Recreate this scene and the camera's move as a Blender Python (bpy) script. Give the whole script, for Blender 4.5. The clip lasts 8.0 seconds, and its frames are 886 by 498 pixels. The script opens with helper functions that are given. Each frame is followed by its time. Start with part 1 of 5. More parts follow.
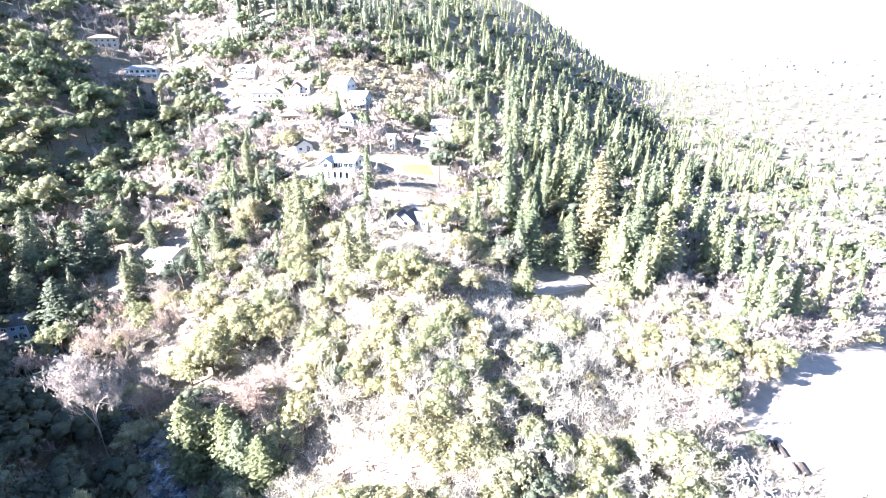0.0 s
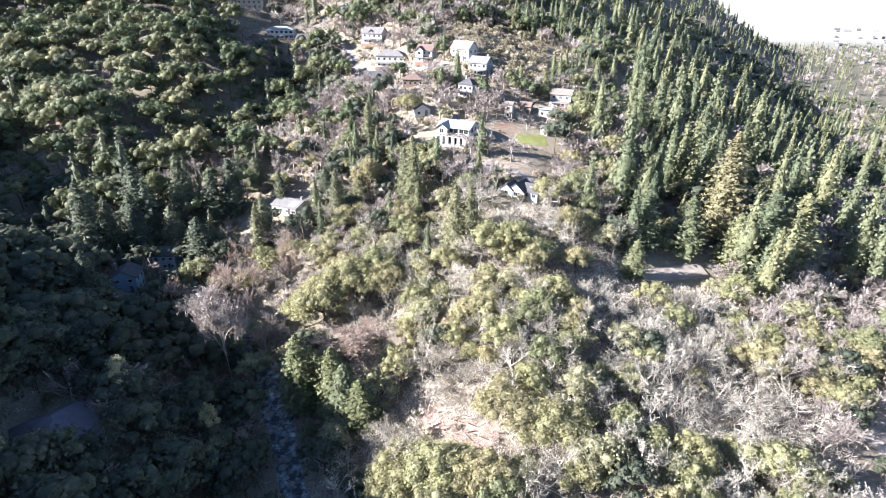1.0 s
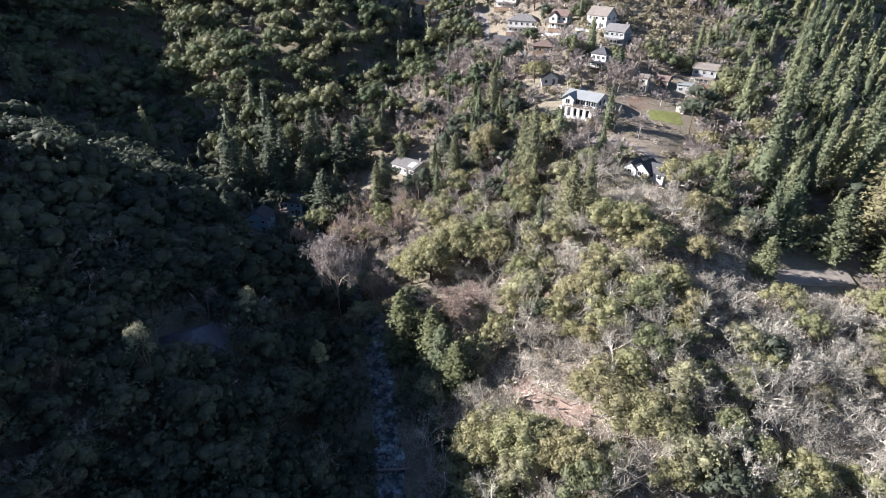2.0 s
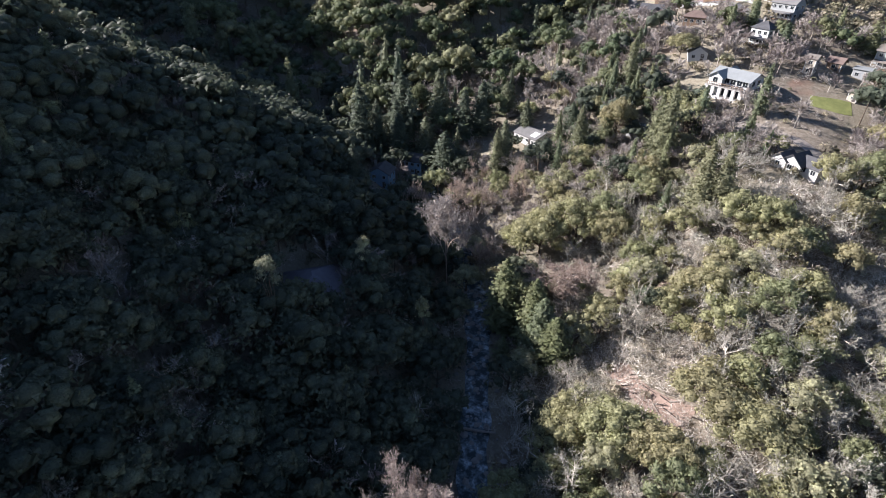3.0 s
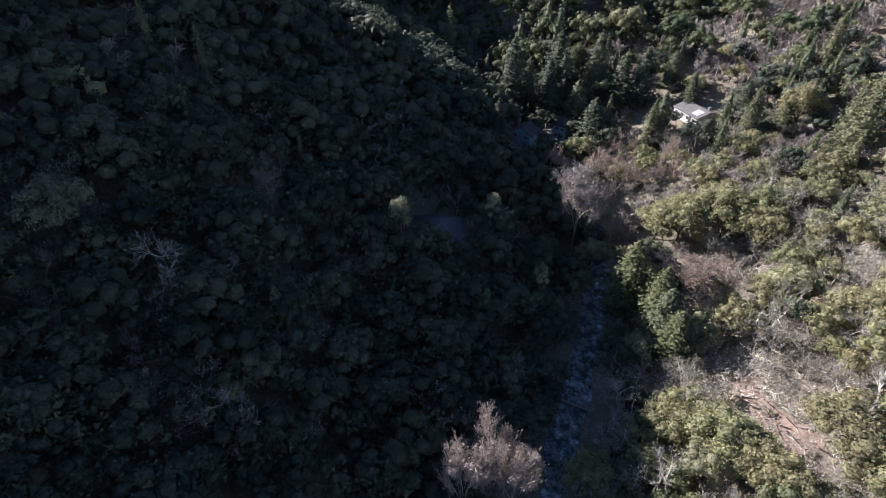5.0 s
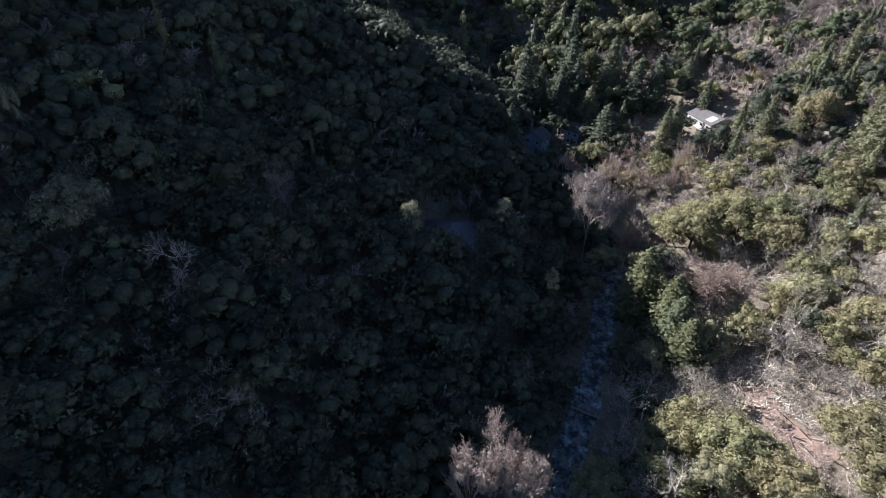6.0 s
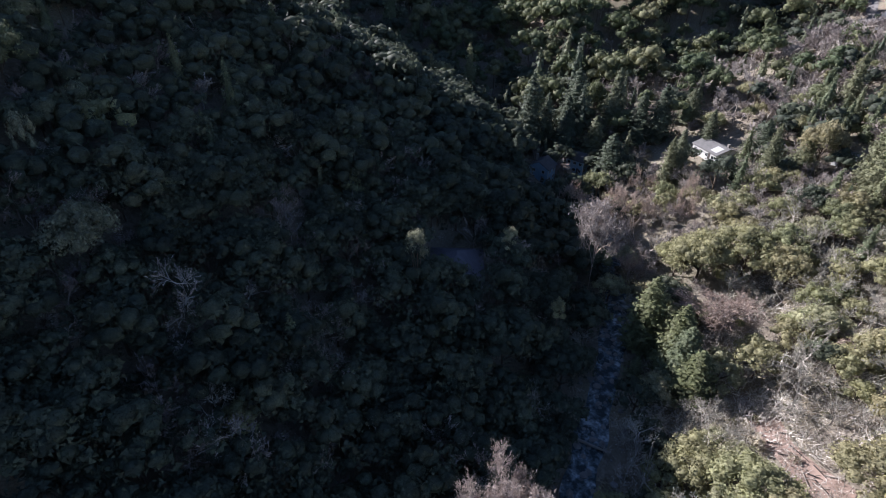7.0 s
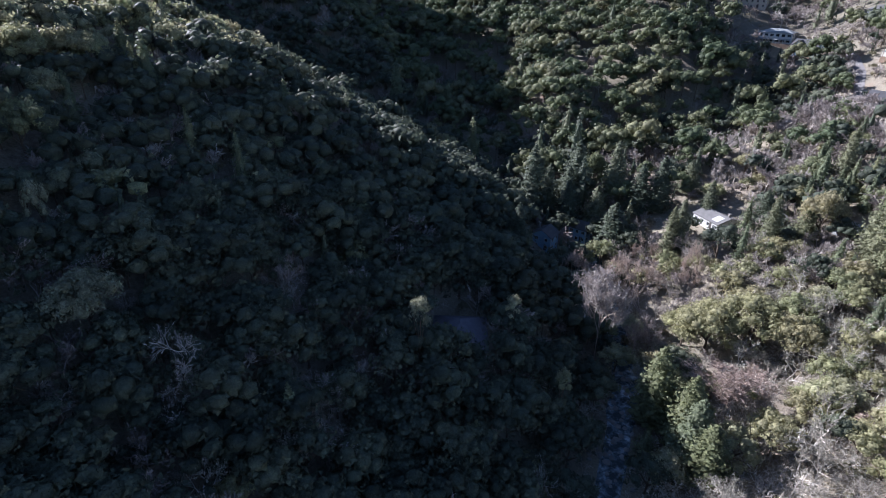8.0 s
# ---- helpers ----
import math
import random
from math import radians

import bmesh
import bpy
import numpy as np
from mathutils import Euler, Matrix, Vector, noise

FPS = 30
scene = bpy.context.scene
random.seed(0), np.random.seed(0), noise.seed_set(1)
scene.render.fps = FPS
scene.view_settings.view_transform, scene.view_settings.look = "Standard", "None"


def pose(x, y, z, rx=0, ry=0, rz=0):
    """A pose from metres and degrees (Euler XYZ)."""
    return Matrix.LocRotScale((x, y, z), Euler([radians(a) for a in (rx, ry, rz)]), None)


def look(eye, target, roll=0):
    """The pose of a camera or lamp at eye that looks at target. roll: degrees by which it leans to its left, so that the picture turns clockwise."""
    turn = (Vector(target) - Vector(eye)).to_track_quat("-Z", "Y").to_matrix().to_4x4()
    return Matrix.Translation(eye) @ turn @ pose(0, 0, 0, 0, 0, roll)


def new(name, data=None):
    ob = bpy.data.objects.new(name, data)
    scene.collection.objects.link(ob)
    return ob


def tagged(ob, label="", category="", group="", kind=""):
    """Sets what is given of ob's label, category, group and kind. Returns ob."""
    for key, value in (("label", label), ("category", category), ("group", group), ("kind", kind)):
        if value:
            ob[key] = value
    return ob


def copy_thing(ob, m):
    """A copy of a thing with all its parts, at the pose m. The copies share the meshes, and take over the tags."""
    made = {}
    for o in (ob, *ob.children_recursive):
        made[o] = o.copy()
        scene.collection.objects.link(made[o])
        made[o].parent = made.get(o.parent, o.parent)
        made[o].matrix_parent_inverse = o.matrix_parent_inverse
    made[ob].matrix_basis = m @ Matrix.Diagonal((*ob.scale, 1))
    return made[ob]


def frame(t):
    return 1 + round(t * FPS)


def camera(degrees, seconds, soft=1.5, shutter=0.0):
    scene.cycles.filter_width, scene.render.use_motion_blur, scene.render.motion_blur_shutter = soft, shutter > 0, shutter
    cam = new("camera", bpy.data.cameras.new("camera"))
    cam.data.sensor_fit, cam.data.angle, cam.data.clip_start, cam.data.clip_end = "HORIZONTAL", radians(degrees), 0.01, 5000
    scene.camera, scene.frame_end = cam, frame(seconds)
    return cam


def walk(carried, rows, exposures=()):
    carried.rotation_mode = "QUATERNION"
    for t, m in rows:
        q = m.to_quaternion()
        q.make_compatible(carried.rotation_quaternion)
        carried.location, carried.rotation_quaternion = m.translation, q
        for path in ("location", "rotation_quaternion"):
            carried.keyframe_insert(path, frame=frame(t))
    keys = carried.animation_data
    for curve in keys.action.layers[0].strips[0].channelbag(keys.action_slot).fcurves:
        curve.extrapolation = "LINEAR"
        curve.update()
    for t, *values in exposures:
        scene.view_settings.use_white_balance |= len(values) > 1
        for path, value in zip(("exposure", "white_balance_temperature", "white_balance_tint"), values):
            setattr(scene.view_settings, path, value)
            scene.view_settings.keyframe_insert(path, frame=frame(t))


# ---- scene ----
# ---- camera: a drone hovering over the canyon, turning left and dipping, with a slight drift ----
cam = camera(79.77, 8.0, soft=0.85)
PATH = [   # seconds, x, y, z, turn, pitch, roll
    (0.0, 0.00, 0.00, 0.00, 0.00, -23.05, -0.12),
    (0.5, -0.15, -0.21, 0.03, 5.90, -24.68, -0.07),
    (1.0, -0.29, -0.45, 0.04, 12.39, -26.33, 0.07),
    (1.5, -0.43, -0.72, 0.04, 19.06, -27.99, 0.21),
    (3.0, -0.66, -1.61, -0.26, 39.14, -33.01, 0.35),
    (3.5, -0.63, -1.87, -0.29, 46.65, -34.75, 0.44),
    (4.0, -0.58, -2.10, -0.31, 52.14, -36.36, 0.58),
    (4.5, -0.53, -2.29, -0.31, 54.46, -37.34, 0.61),
    (6.0, -0.46, -2.33, -0.21, 56.82, -36.96, 0.72),
    (6.5, -0.52, -2.27, -0.17, 57.28, -35.88, 0.68),
    (7.0, -0.59, -2.19, -0.13, 57.64, -34.02, 0.66),
    (7.5, -0.67, -2.09, -0.08, 57.93, -31.10, 0.66),
    (8.0, -0.76, -1.99, -0.03, 58.20, -26.83, 0.65),
]
walk(cam, [(t, pose(x, y, z, 90 + pitch, 0, yaw) @ pose(0, 0, 0, 0, 0, roll)) for t, x, y, z, yaw, pitch, roll in PATH],
     exposures=[(0.0, 3.55, 5700, 18), (0.3, 3.2, 5700, 18), (0.6, 2.76, 5750, 17), (1.0, 2.25, 5800, 17), (1.5, 1.56, 5900, 16), (3.0, 1.36, 5900, 18), (4.5, 1.14, 5800, 18), (6.0, 1.10, 5750, 19), (7.0, 1.12, 5650, 20), (8.0, 1.34, 5350, 21)])

# ---- daylight: a low winter sun behind the shaded hill ----
SUN_TURN, SUN_HEIGHT = -112.0, 26.3   # degrees from the y axis towards x, and above the horizon
world = bpy.data.worlds.new("sky")
scene.world = world
world.use_nodes = True
tree = world.node_tree
sky = tree.nodes.new("ShaderNodeTexSky")
sky.sky_type, sky.sun_disc = "NISHITA", False
sky.sun_elevation, sky.sun_rotation = radians(SUN_HEIGHT), radians(SUN_TURN)
sky.altitude, sky.air_density, sky.dust_density, sky.ozone_density = 600, 1.0, 0.3, 2.2
tree.links.new(sky.outputs["Color"], tree.nodes["Background"].inputs["Color"])
tree.nodes["Background"].inputs["Strength"].default_value = 0.05
sun = new("sun", bpy.data.lights.new("sun", "SUN"))
sun.data.energy, sun.data.angle, sun.data.color = 5.7, radians(0.55), (1.0, 0.93, 0.82)
sx, sy = math.sin(radians(SUN_TURN)) * math.cos(radians(SUN_HEIGHT)), math.cos(radians(SUN_TURN)) * math.cos(radians(SUN_HEIGHT))
sun.matrix_world = look((sx * 500, sy * 500, math.sin(radians(SUN_HEIGHT)) * 500), (0, 0, 0))


# ---- materials ----
def material(name, rough=0.8, metal=0.0):
    m = bpy.data.materials.new(name)
    m.use_nodes = True
    bsdf = m.node_tree.nodes["Principled BSDF"]
    bsdf.inputs["Roughness"].default_value, bsdf.inputs["Metallic"].default_value = rough, metal
    bsdf.inputs["Specular IOR Level"].default_value = 0.25
    return m, m.node_tree, bsdf


def ramp(tree, fac, stops):
    r = tree.nodes.new("ShaderNodeValToRGB")
    while len(r.color_ramp.elements) < len(stops):
        r.color_ramp.elements.new(0.5)
    for e, (p, c) in zip(r.color_ramp.elements, stops):
        e.position, e.color = p, (*c, 1)
    tree.links.new(fac, r.inputs["Fac"])
    return r.outputs["Color"]


def noise_of(tree, scale, detail=4.0, rough=0.6, coords=None):
    n = tree.nodes.new("ShaderNodeTexNoise")
    n.inputs["Scale"].default_value, n.inputs["Detail"].default_value, n.inputs["Roughness"].default_value = scale, detail, rough
    if coords is None:
        coords = tree.nodes.new("ShaderNodeNewGeometry").outputs["Position"]
    tree.links.new(coords, n.inputs["Vector"])
    return n.outputs["Fac"]


def mixed(tree, kind, fac, a, b):
    m = tree.nodes.new("ShaderNodeMix")
    m.data_type, m.blend_type = "RGBA", kind
    for socket, value in ((m.inputs[0], fac), (m.inputs[6], a), (m.inputs[7], b)):
        if isinstance(value, (int, float)):
            socket.default_value = value
        elif isinstance(value, tuple):
            socket.default_value = (*value, 1)
        else:
            tree.links.new(value, socket)
    return m.outputs[2]


def foliage(name, dark, mid, light, through_light=0.25, gaps=0.0, grain=3.4, relief=0.0, other=None):
    """Leaves: a tint for each tree, a shade for each spray, patches within the crown, and gaps between the leaves of a spray."""
    m, t, bsdf = material(name, 0.65)
    info, att, add, frac = (t.nodes.new("ShaderNodeObjectInfo"), t.nodes.new("ShaderNodeAttribute"),
                            t.nodes.new("ShaderNodeMath"), t.nodes.new("ShaderNodeMath"))
    att.attribute_name, add.operation, frac.operation = "tint", "ADD", "FRACT"
    t.links.new(info.outputs["Random"], add.inputs[0])
    t.links.new(att.outputs["Fac"], add.inputs[1])
    t.links.new(add.outputs[0], frac.inputs[0])
    colour = ramp(t, frac.outputs[0], [(0.0, dark), (0.5, mid), (1.0, light)] if other is None else [(0.0, dark), (0.35, mid), (0.62, other), (0.78, mid), (1.0, light)])
    geo = t.nodes.new("ShaderNodeNewGeometry")
    shade = ramp(t, geo.outputs["Random Per Island"], [(0.0, (0.78, 0.78, 0.78)), (0.6, (0.98, 0.98, 0.98)), (1.0, (1.2, 1.2, 1.18))])
    patch = ramp(t, noise_of(t, 0.35, 2, 0.5, geo.outputs["Position"]), [(0.3, (0.78, 0.76, 0.74)), (0.7, (1.2, 1.18, 1.12))])
    fine = ramp(t, noise_of(t, 3.2, 1, 0.5, geo.outputs["Position"]), [(0.34, (0.76, 0.76, 0.76)), (0.64, (1.2, 1.2, 1.18))])
    colour = mixed(t, "MULTIPLY", 1.0, mixed(t, "MULTIPLY", 1.0, mixed(t, "MULTIPLY", 1.0, colour, shade), patch), fine)
    t.links.new(colour, bsdf.inputs["Base Color"])
    if relief:
        b = t.nodes.new("ShaderNodeBump")
        b.inputs["Strength"].default_value, b.inputs["Distance"].default_value = 1.0, relief
        t.links.new(noise_of(t, 2.1, 3, 0.65, geo.outputs["Position"]), b.inputs["Height"])
        t.links.new(b.outputs[0], bsdf.inputs["Normal"])
    tr, mix = t.nodes.new("ShaderNodeBsdfTranslucent"), t.nodes.new("ShaderNodeMixShader")
    mix.inputs[0].default_value = through_light
    t.links.new(colour, tr.inputs["Color"])
    t.links.new(bsdf.outputs[0], mix.inputs[1])
    t.links.new(tr.outputs[0], mix.inputs[2])
    last = mix.outputs[0]
    if gaps:
        hole, clear, cut = t.nodes.new("ShaderNodeMath"), t.nodes.new("ShaderNodeBsdfTransparent"), t.nodes.new("ShaderNodeMixShader")
        hole.operation, hole.inputs[1].default_value = "LESS_THAN", gaps
        t.links.new(noise_of(t, grain, 1, 0.5, geo.outputs["Position"]), hole.inputs[0])
        t.links.new(hole.outputs[0], cut.inputs[0])
        t.links.new(last, cut.inputs[1])
        t.links.new(clear.outputs[0], cut.inputs[2])
        last = cut.outputs[0]
    t.links.new(last, t.nodes["Material Output"].inputs["Surface"])
    return m


def plain(name, colour, rough=0.8, scale=1.5, vary=0.25, metal=0.0, bump=0.0):
    """A weathered surface: stains at a large scale, grain at a small one."""
    m, t, bsdf = material(name, rough, metal)
    co = t.nodes.new("ShaderNodeNewGeometry").outputs["Position"]
    lo, hi = tuple(c * (1 - vary) for c in colour), tuple(min(1, c * (1 + vary * 0.6)) for c in colour)
    big = ramp(t, noise_of(t, scale * 0.35, 3, 0.6, co), [(0.3, lo), (0.7, hi)])
    fine = ramp(t, noise_of(t, scale * 6, 4, 0.7, co), [(0.25, (0.8, 0.8, 0.8)), (0.75, (1.1, 1.1, 1.1))])
    t.links.new(mixed(t, "MULTIPLY", 1.0, big, fine), bsdf.inputs["Base Color"])
    if bump:
        b = t.nodes.new("ShaderNodeBump")
        b.inputs["Strength"].default_value, b.inputs["Distance"].default_value = bump, 0.05
        t.links.new(noise_of(t, scale * 5, 4, 0.7, co), b.inputs["Height"])
        t.links.new(b.outputs[0], bsdf.inputs["Normal"])
    return m


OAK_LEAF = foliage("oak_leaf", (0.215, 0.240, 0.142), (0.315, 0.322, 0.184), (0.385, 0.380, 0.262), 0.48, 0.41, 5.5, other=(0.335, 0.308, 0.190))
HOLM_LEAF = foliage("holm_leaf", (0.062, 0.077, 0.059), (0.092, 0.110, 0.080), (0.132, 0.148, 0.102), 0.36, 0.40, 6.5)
# leaf colour paled to imitate sunlight on single crowns in the shaded canyon
SUNLIT_LEAF = foliage("sunlit_leaf", (0.24, 0.25, 0.175), (0.28, 0.29, 0.205), (0.32, 0.33, 0.245), 0.34, 0.42, 4.6)
HILL_LEAF = foliage("hill_leaf", (0.090, 0.118, 0.066), (0.135, 0.158, 0.086), (0.205, 0.208, 0.122), 0.34, 0.41, 4.6)
FIR_NEEDLE = foliage("fir_needle", (0.135, 0.166, 0.108), (0.184, 0.210, 0.128), (0.262, 0.270, 0.155), 0.38, 0.40, 4.6)
OLIVE_NEEDLE = foliage("olive_needle", (0.150, 0.162, 0.098), (0.180, 0.190, 0.115), (0.225, 0.226, 0.140), 0.3, 0.43, 4.6)
GREEN_NEEDLE = foliage("green_needle", (0.128, 0.146, 0.076), (0.155, 0.172, 0.090), (0.190, 0.200, 0.112), 0.3, 0.41, 4.6)
DARK_NEEDLE = foliage("dark_needle", (0.085, 0.108, 0.080), (0.120, 0.142, 0.098), (0.175, 0.188, 0.122), 0.3, 0.41, 4.6)
YELLOW_NEEDLE = foliage("yellow_needle", (0.165, 0.162, 0.098), (0.19, 0.182, 0.108), (0.22, 0.205, 0.122), 0.3, 0.40)
BROWN_TWIG = foliage("brown_twig", (0.30, 0.235, 0.20), (0.355, 0.285, 0.245), (0.41, 0.335, 0.29), 0.2)
SCRUB_LEAF = foliage("scrub_leaf", (0.19, 0.185, 0.12), (0.29, 0.26, 0.19), (0.40, 0.36, 0.29), 0.3, 0.42)
GREY_TWIG = foliage("grey_twig", (0.29, 0.245, 0.225), (0.40, 0.355, 0.325), (0.54, 0.50, 0.465), 0.1)
PALE_TWIG = foliage("pale_twig", (0.37, 0.335, 0.307), (0.49, 0.455, 0.422), (0.62, 0.59, 0.555), 0.15)
PINK_TWIG = foliage("pink_twig", (0.36, 0.305, 0.288), (0.41, 0.355, 0.335), (0.46, 0.405, 0.38), 0.1)
# sprays of the finest twigs: see-through between the twigs
GREY_SPRAY = foliage("grey_spray", (0.225, 0.193, 0.190), (0.30, 0.268, 0.260), (0.395, 0.367, 0.353), 0.3, 0.48, 5.0)
PALE_SPRAY = foliage("pale_spray", (0.30, 0.285, 0.25), (0.40, 0.385, 0.345), (0.50, 0.485, 0.44), 0.42, 0.52, 5.0)
BROWN_SPRAY = foliage("brown_spray", (0.295, 0.23, 0.20), (0.345, 0.275, 0.24), (0.40, 0.33, 0.29), 0.3, 0.51, 6.5)
PINK_SPRAY = foliage("pink_spray", (0.36, 0.305, 0.288), (0.41, 0.355, 0.335), (0.45, 0.395, 0.375), 0.3, 0.51, 6.5)
BARK = plain("bark", (0.13, 0.10, 0.075), 0.95, 3, 0.35)

SOIL, st, sb = material("dry_ground", 0.95)
pos = st.nodes.new("ShaderNodeNewGeometry").outputs["Position"]
litter = ramp(st, noise_of(st, 0.9, 6, 0.7, pos), [(0.3, (0.10, 0.083, 0.065)), (0.5, (0.20, 0.17, 0.132)), (0.7, (0.31, 0.27, 0.215))])
grass = ramp(st, noise_of(st, 2.6, 6, 0.7, pos), [(0.3, (0.12, 0.105, 0.072)), (0.5, (0.225, 0.20, 0.145)), (0.7, (0.34, 0.305, 0.23))])
red = ramp(st, noise_of(st, 1.7, 5, 0.7, pos), [(0.3, (0.17, 0.105, 0.075)), (0.7, (0.30, 0.205, 0.155))])
where = ramp(st, noise_of(st, 0.035, 4, 0.55, pos), [(0.42, (0, 0, 0)), (0.58, (1, 1, 1))])
where2 = ramp(st, noise_of(st, 0.06, 3, 0.6, pos), [(0.62, (0, 0, 0)), (0.74, (1, 1, 1))])
near_soil = mixed(st, "MIX", where2, mixed(st, "MIX", where, litter, grass), red)
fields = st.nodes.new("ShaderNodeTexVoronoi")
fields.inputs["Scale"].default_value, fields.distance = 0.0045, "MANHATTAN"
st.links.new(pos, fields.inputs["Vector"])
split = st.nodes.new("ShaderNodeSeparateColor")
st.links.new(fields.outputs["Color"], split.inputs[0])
# field tones greyed and lightened to imitate haze over the far valley
hazed_farm = ramp(st, split.outputs[0], [(0.0, (0.33, 0.33, 0.32)), (0.3, (0.41, 0.41, 0.40)), (0.55, (0.32, 0.335, 0.29)), (0.75, (0.48, 0.48, 0.47)), (1.0, (0.27, 0.28, 0.26))])
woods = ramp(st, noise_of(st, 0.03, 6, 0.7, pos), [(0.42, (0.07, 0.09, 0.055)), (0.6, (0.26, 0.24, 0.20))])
hazed_farm = mixed(st, "MIX", 0.3, hazed_farm, woods)
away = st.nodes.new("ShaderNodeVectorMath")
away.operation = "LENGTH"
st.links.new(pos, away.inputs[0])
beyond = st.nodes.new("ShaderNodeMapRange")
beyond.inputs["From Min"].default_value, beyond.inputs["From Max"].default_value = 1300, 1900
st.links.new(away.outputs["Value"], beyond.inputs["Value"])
wooded = st.nodes.new("ShaderNodeMapRange")
wooded.inputs["From Min"].default_value, wooded.inputs["From Max"].default_value = 260, 420
st.links.new(away.outputs["Value"], wooded.inputs["Value"])
litter_far = ramp(st, noise_of(st, 0.12, 6, 0.7, pos), [(0.35, (0.055, 0.06, 0.04)), (0.65, (0.15, 0.135, 0.105))])
st.links.new(mixed(st, "MIX", beyond.outputs[0], mixed(st, "MIX", wooded.outputs[0], near_soil, litter_far), hazed_farm), sb.inputs["Base Color"])
bm_ = st.nodes.new("ShaderNodeBump")
bm_.inputs["Strength"].default_value, bm_.inputs["Distance"].default_value = 0.6, 0.4
st.links.new(noise_of(st, 1.5, 6, 0.7, pos), bm_.inputs["Height"])
st.links.new(bm_.outputs[0], sb.inputs["Normal"])

GREY_ROOF = plain("grey_shingle", (0.175, 0.17, 0.165), 0.85, 2, 0.2)
DARK_ROOF = plain("dark_shingle", (0.085, 0.085, 0.09), 0.8, 2, 0.25)
SLATE_ROOF = plain("slate_shingle", (0.16, 0.15, 0.17), 0.85, 2, 0.2)
PALE_ROOF = plain("pale_metal_roof", (0.27, 0.285, 0.285), 0.6, 0.8, 0.12)
TAN_ROOF = plain("tan_shingle", (0.20, 0.178, 0.155), 0.85, 2, 0.2)
BROWN_ROOF = plain("brown_shingle", (0.17, 0.125, 0.108), 0.85, 2, 0.2)
CLAY_ROOF = plain("clay_tile", (0.38, 0.20, 0.12), 0.85, 3, 0.2)
WHITE_WALL = plain("white_siding", (0.54, 0.53, 0.51), 0.7, 0.9, 0.1)
CREAM_WALL = plain("cream_stucco", (0.46, 0.41, 0.34), 0.85, 0.9, 0.1)
GREY_WALL = plain("grey_siding", (0.30, 0.31, 0.31), 0.75, 0.9, 0.12)
BLUE_WALL = plain("blue_siding", (0.24, 0.36, 0.47), 0.7, 0.9, 0.12)
WOOD_WALL = plain("weathered_wood", (0.24, 0.17, 0.12), 0.85, 2, 0.25)
TRIM = plain("white_trim", (0.55, 0.55, 0.53), 0.6, 1.5, 0.06)
STONE = plain("river_stone", (0.27, 0.25, 0.23), 0.9, 1.5, 0.35, bump=0.5)
ASPHALT = plain("old_asphalt", (0.19, 0.18, 0.175), 0.9, 0.7, 0.2)
GRAVEL = plain("pale_gravel", (0.30, 0.265, 0.23), 0.95, 0.9, 0.2)
CONCRETE = plain("concrete", (0.40, 0.385, 0.36), 0.85, 0.8, 0.12)
FIELD_GRASS = plain("dry_field_grass", (0.30, 0.265, 0.23), 0.95, 0.8, 0.2)
RED_SOIL = plain("red_soil", (0.28, 0.205, 0.165), 0.95, 1.6, 0.35, bump=0.6)
LAWN = plain("lawn_grass", (0.185, 0.20, 0.07), 0.9, 1.2, 0.25)
DARK_TIMBER = plain("dark_timber", (0.06, 0.05, 0.045), 0.9, 2, 0.3)
RED_WOOD = plain("red_wood", (0.36, 0.20, 0.14), 0.9, 2, 0.3)
DOOR_PAINT = plain("dark_door_paint", (0.085, 0.075, 0.07), 0.6, 2, 0.2)
LOG_WOOD = plain("bare_log", (0.33, 0.29, 0.25), 0.9, 2, 0.3)

GLASS, gt, gb = material("window_glass", 0.08)
gb.inputs["Base Color"].default_value, gb.inputs["Specular IOR Level"].default_value = (0.02, 0.025, 0.03, 1), 0.6

WATER, wt, wb = material("creek_water", 0.12)
wpos = wt.nodes.new("ShaderNodeNewGeometry").outputs["Position"]
foam = ramp(wt, noise_of(wt, 0.42, 7, 0.72, wpos), [(0.43, (0.035, 0.05, 0.055)), (0.53, (0.17, 0.205, 0.22)), (0.65, (0.58, 0.62, 0.64))])
wt.links.new(foam, wb.inputs["Base Color"])
wbump = wt.nodes.new("ShaderNodeBump")
wbump.inputs["Strength"].default_value, wbump.inputs["Distance"].default_value = 0.7, 0.3
wt.links.new(noise_of(wt, 1.3, 5, 0.7, wpos), wbump.inputs["Height"])
wt.links.new(wbump.outputs[0], wb.inputs["Normal"])


# ---- building blocks ----
def mesh_of(name, verts, faces, mats=(), index=None, tints=None, smooth=False):
    me = bpy.data.meshes.new(name)
    me.from_pydata(np.asarray(verts, float).tolist(), [], [list(f) for f in faces])
    for m in mats:
        me.materials.append(m)
    if index is not None:
        me.polygons.foreach_set("material_index", np.asarray(index, np.int32))
    if tints is not None:
        me.attributes.new("tint", "FLOAT", "FACE").data.foreach_set("value", np.asarray(tints, np.float32))
    if smooth:
        me.polygons.foreach_set("use_smooth", np.ones(len(me.polygons), bool))
    me.update()
    return me


def part(name, data, mat, parent, label=""):
    """One mesh under a thing or a part, from a bmesh or a mesh."""
    if isinstance(data, bmesh.types.BMesh):
        me = bpy.data.meshes.new(name)
        bmesh.ops.recalc_face_normals(data, faces=data.faces)
        data.to_mesh(me)
        data.free()
    else:
        me = data
    if mat and not me.materials:
        me.materials.append(mat)
    ob = new(name, me)
    ob.parent = parent
    return tagged(ob, label)


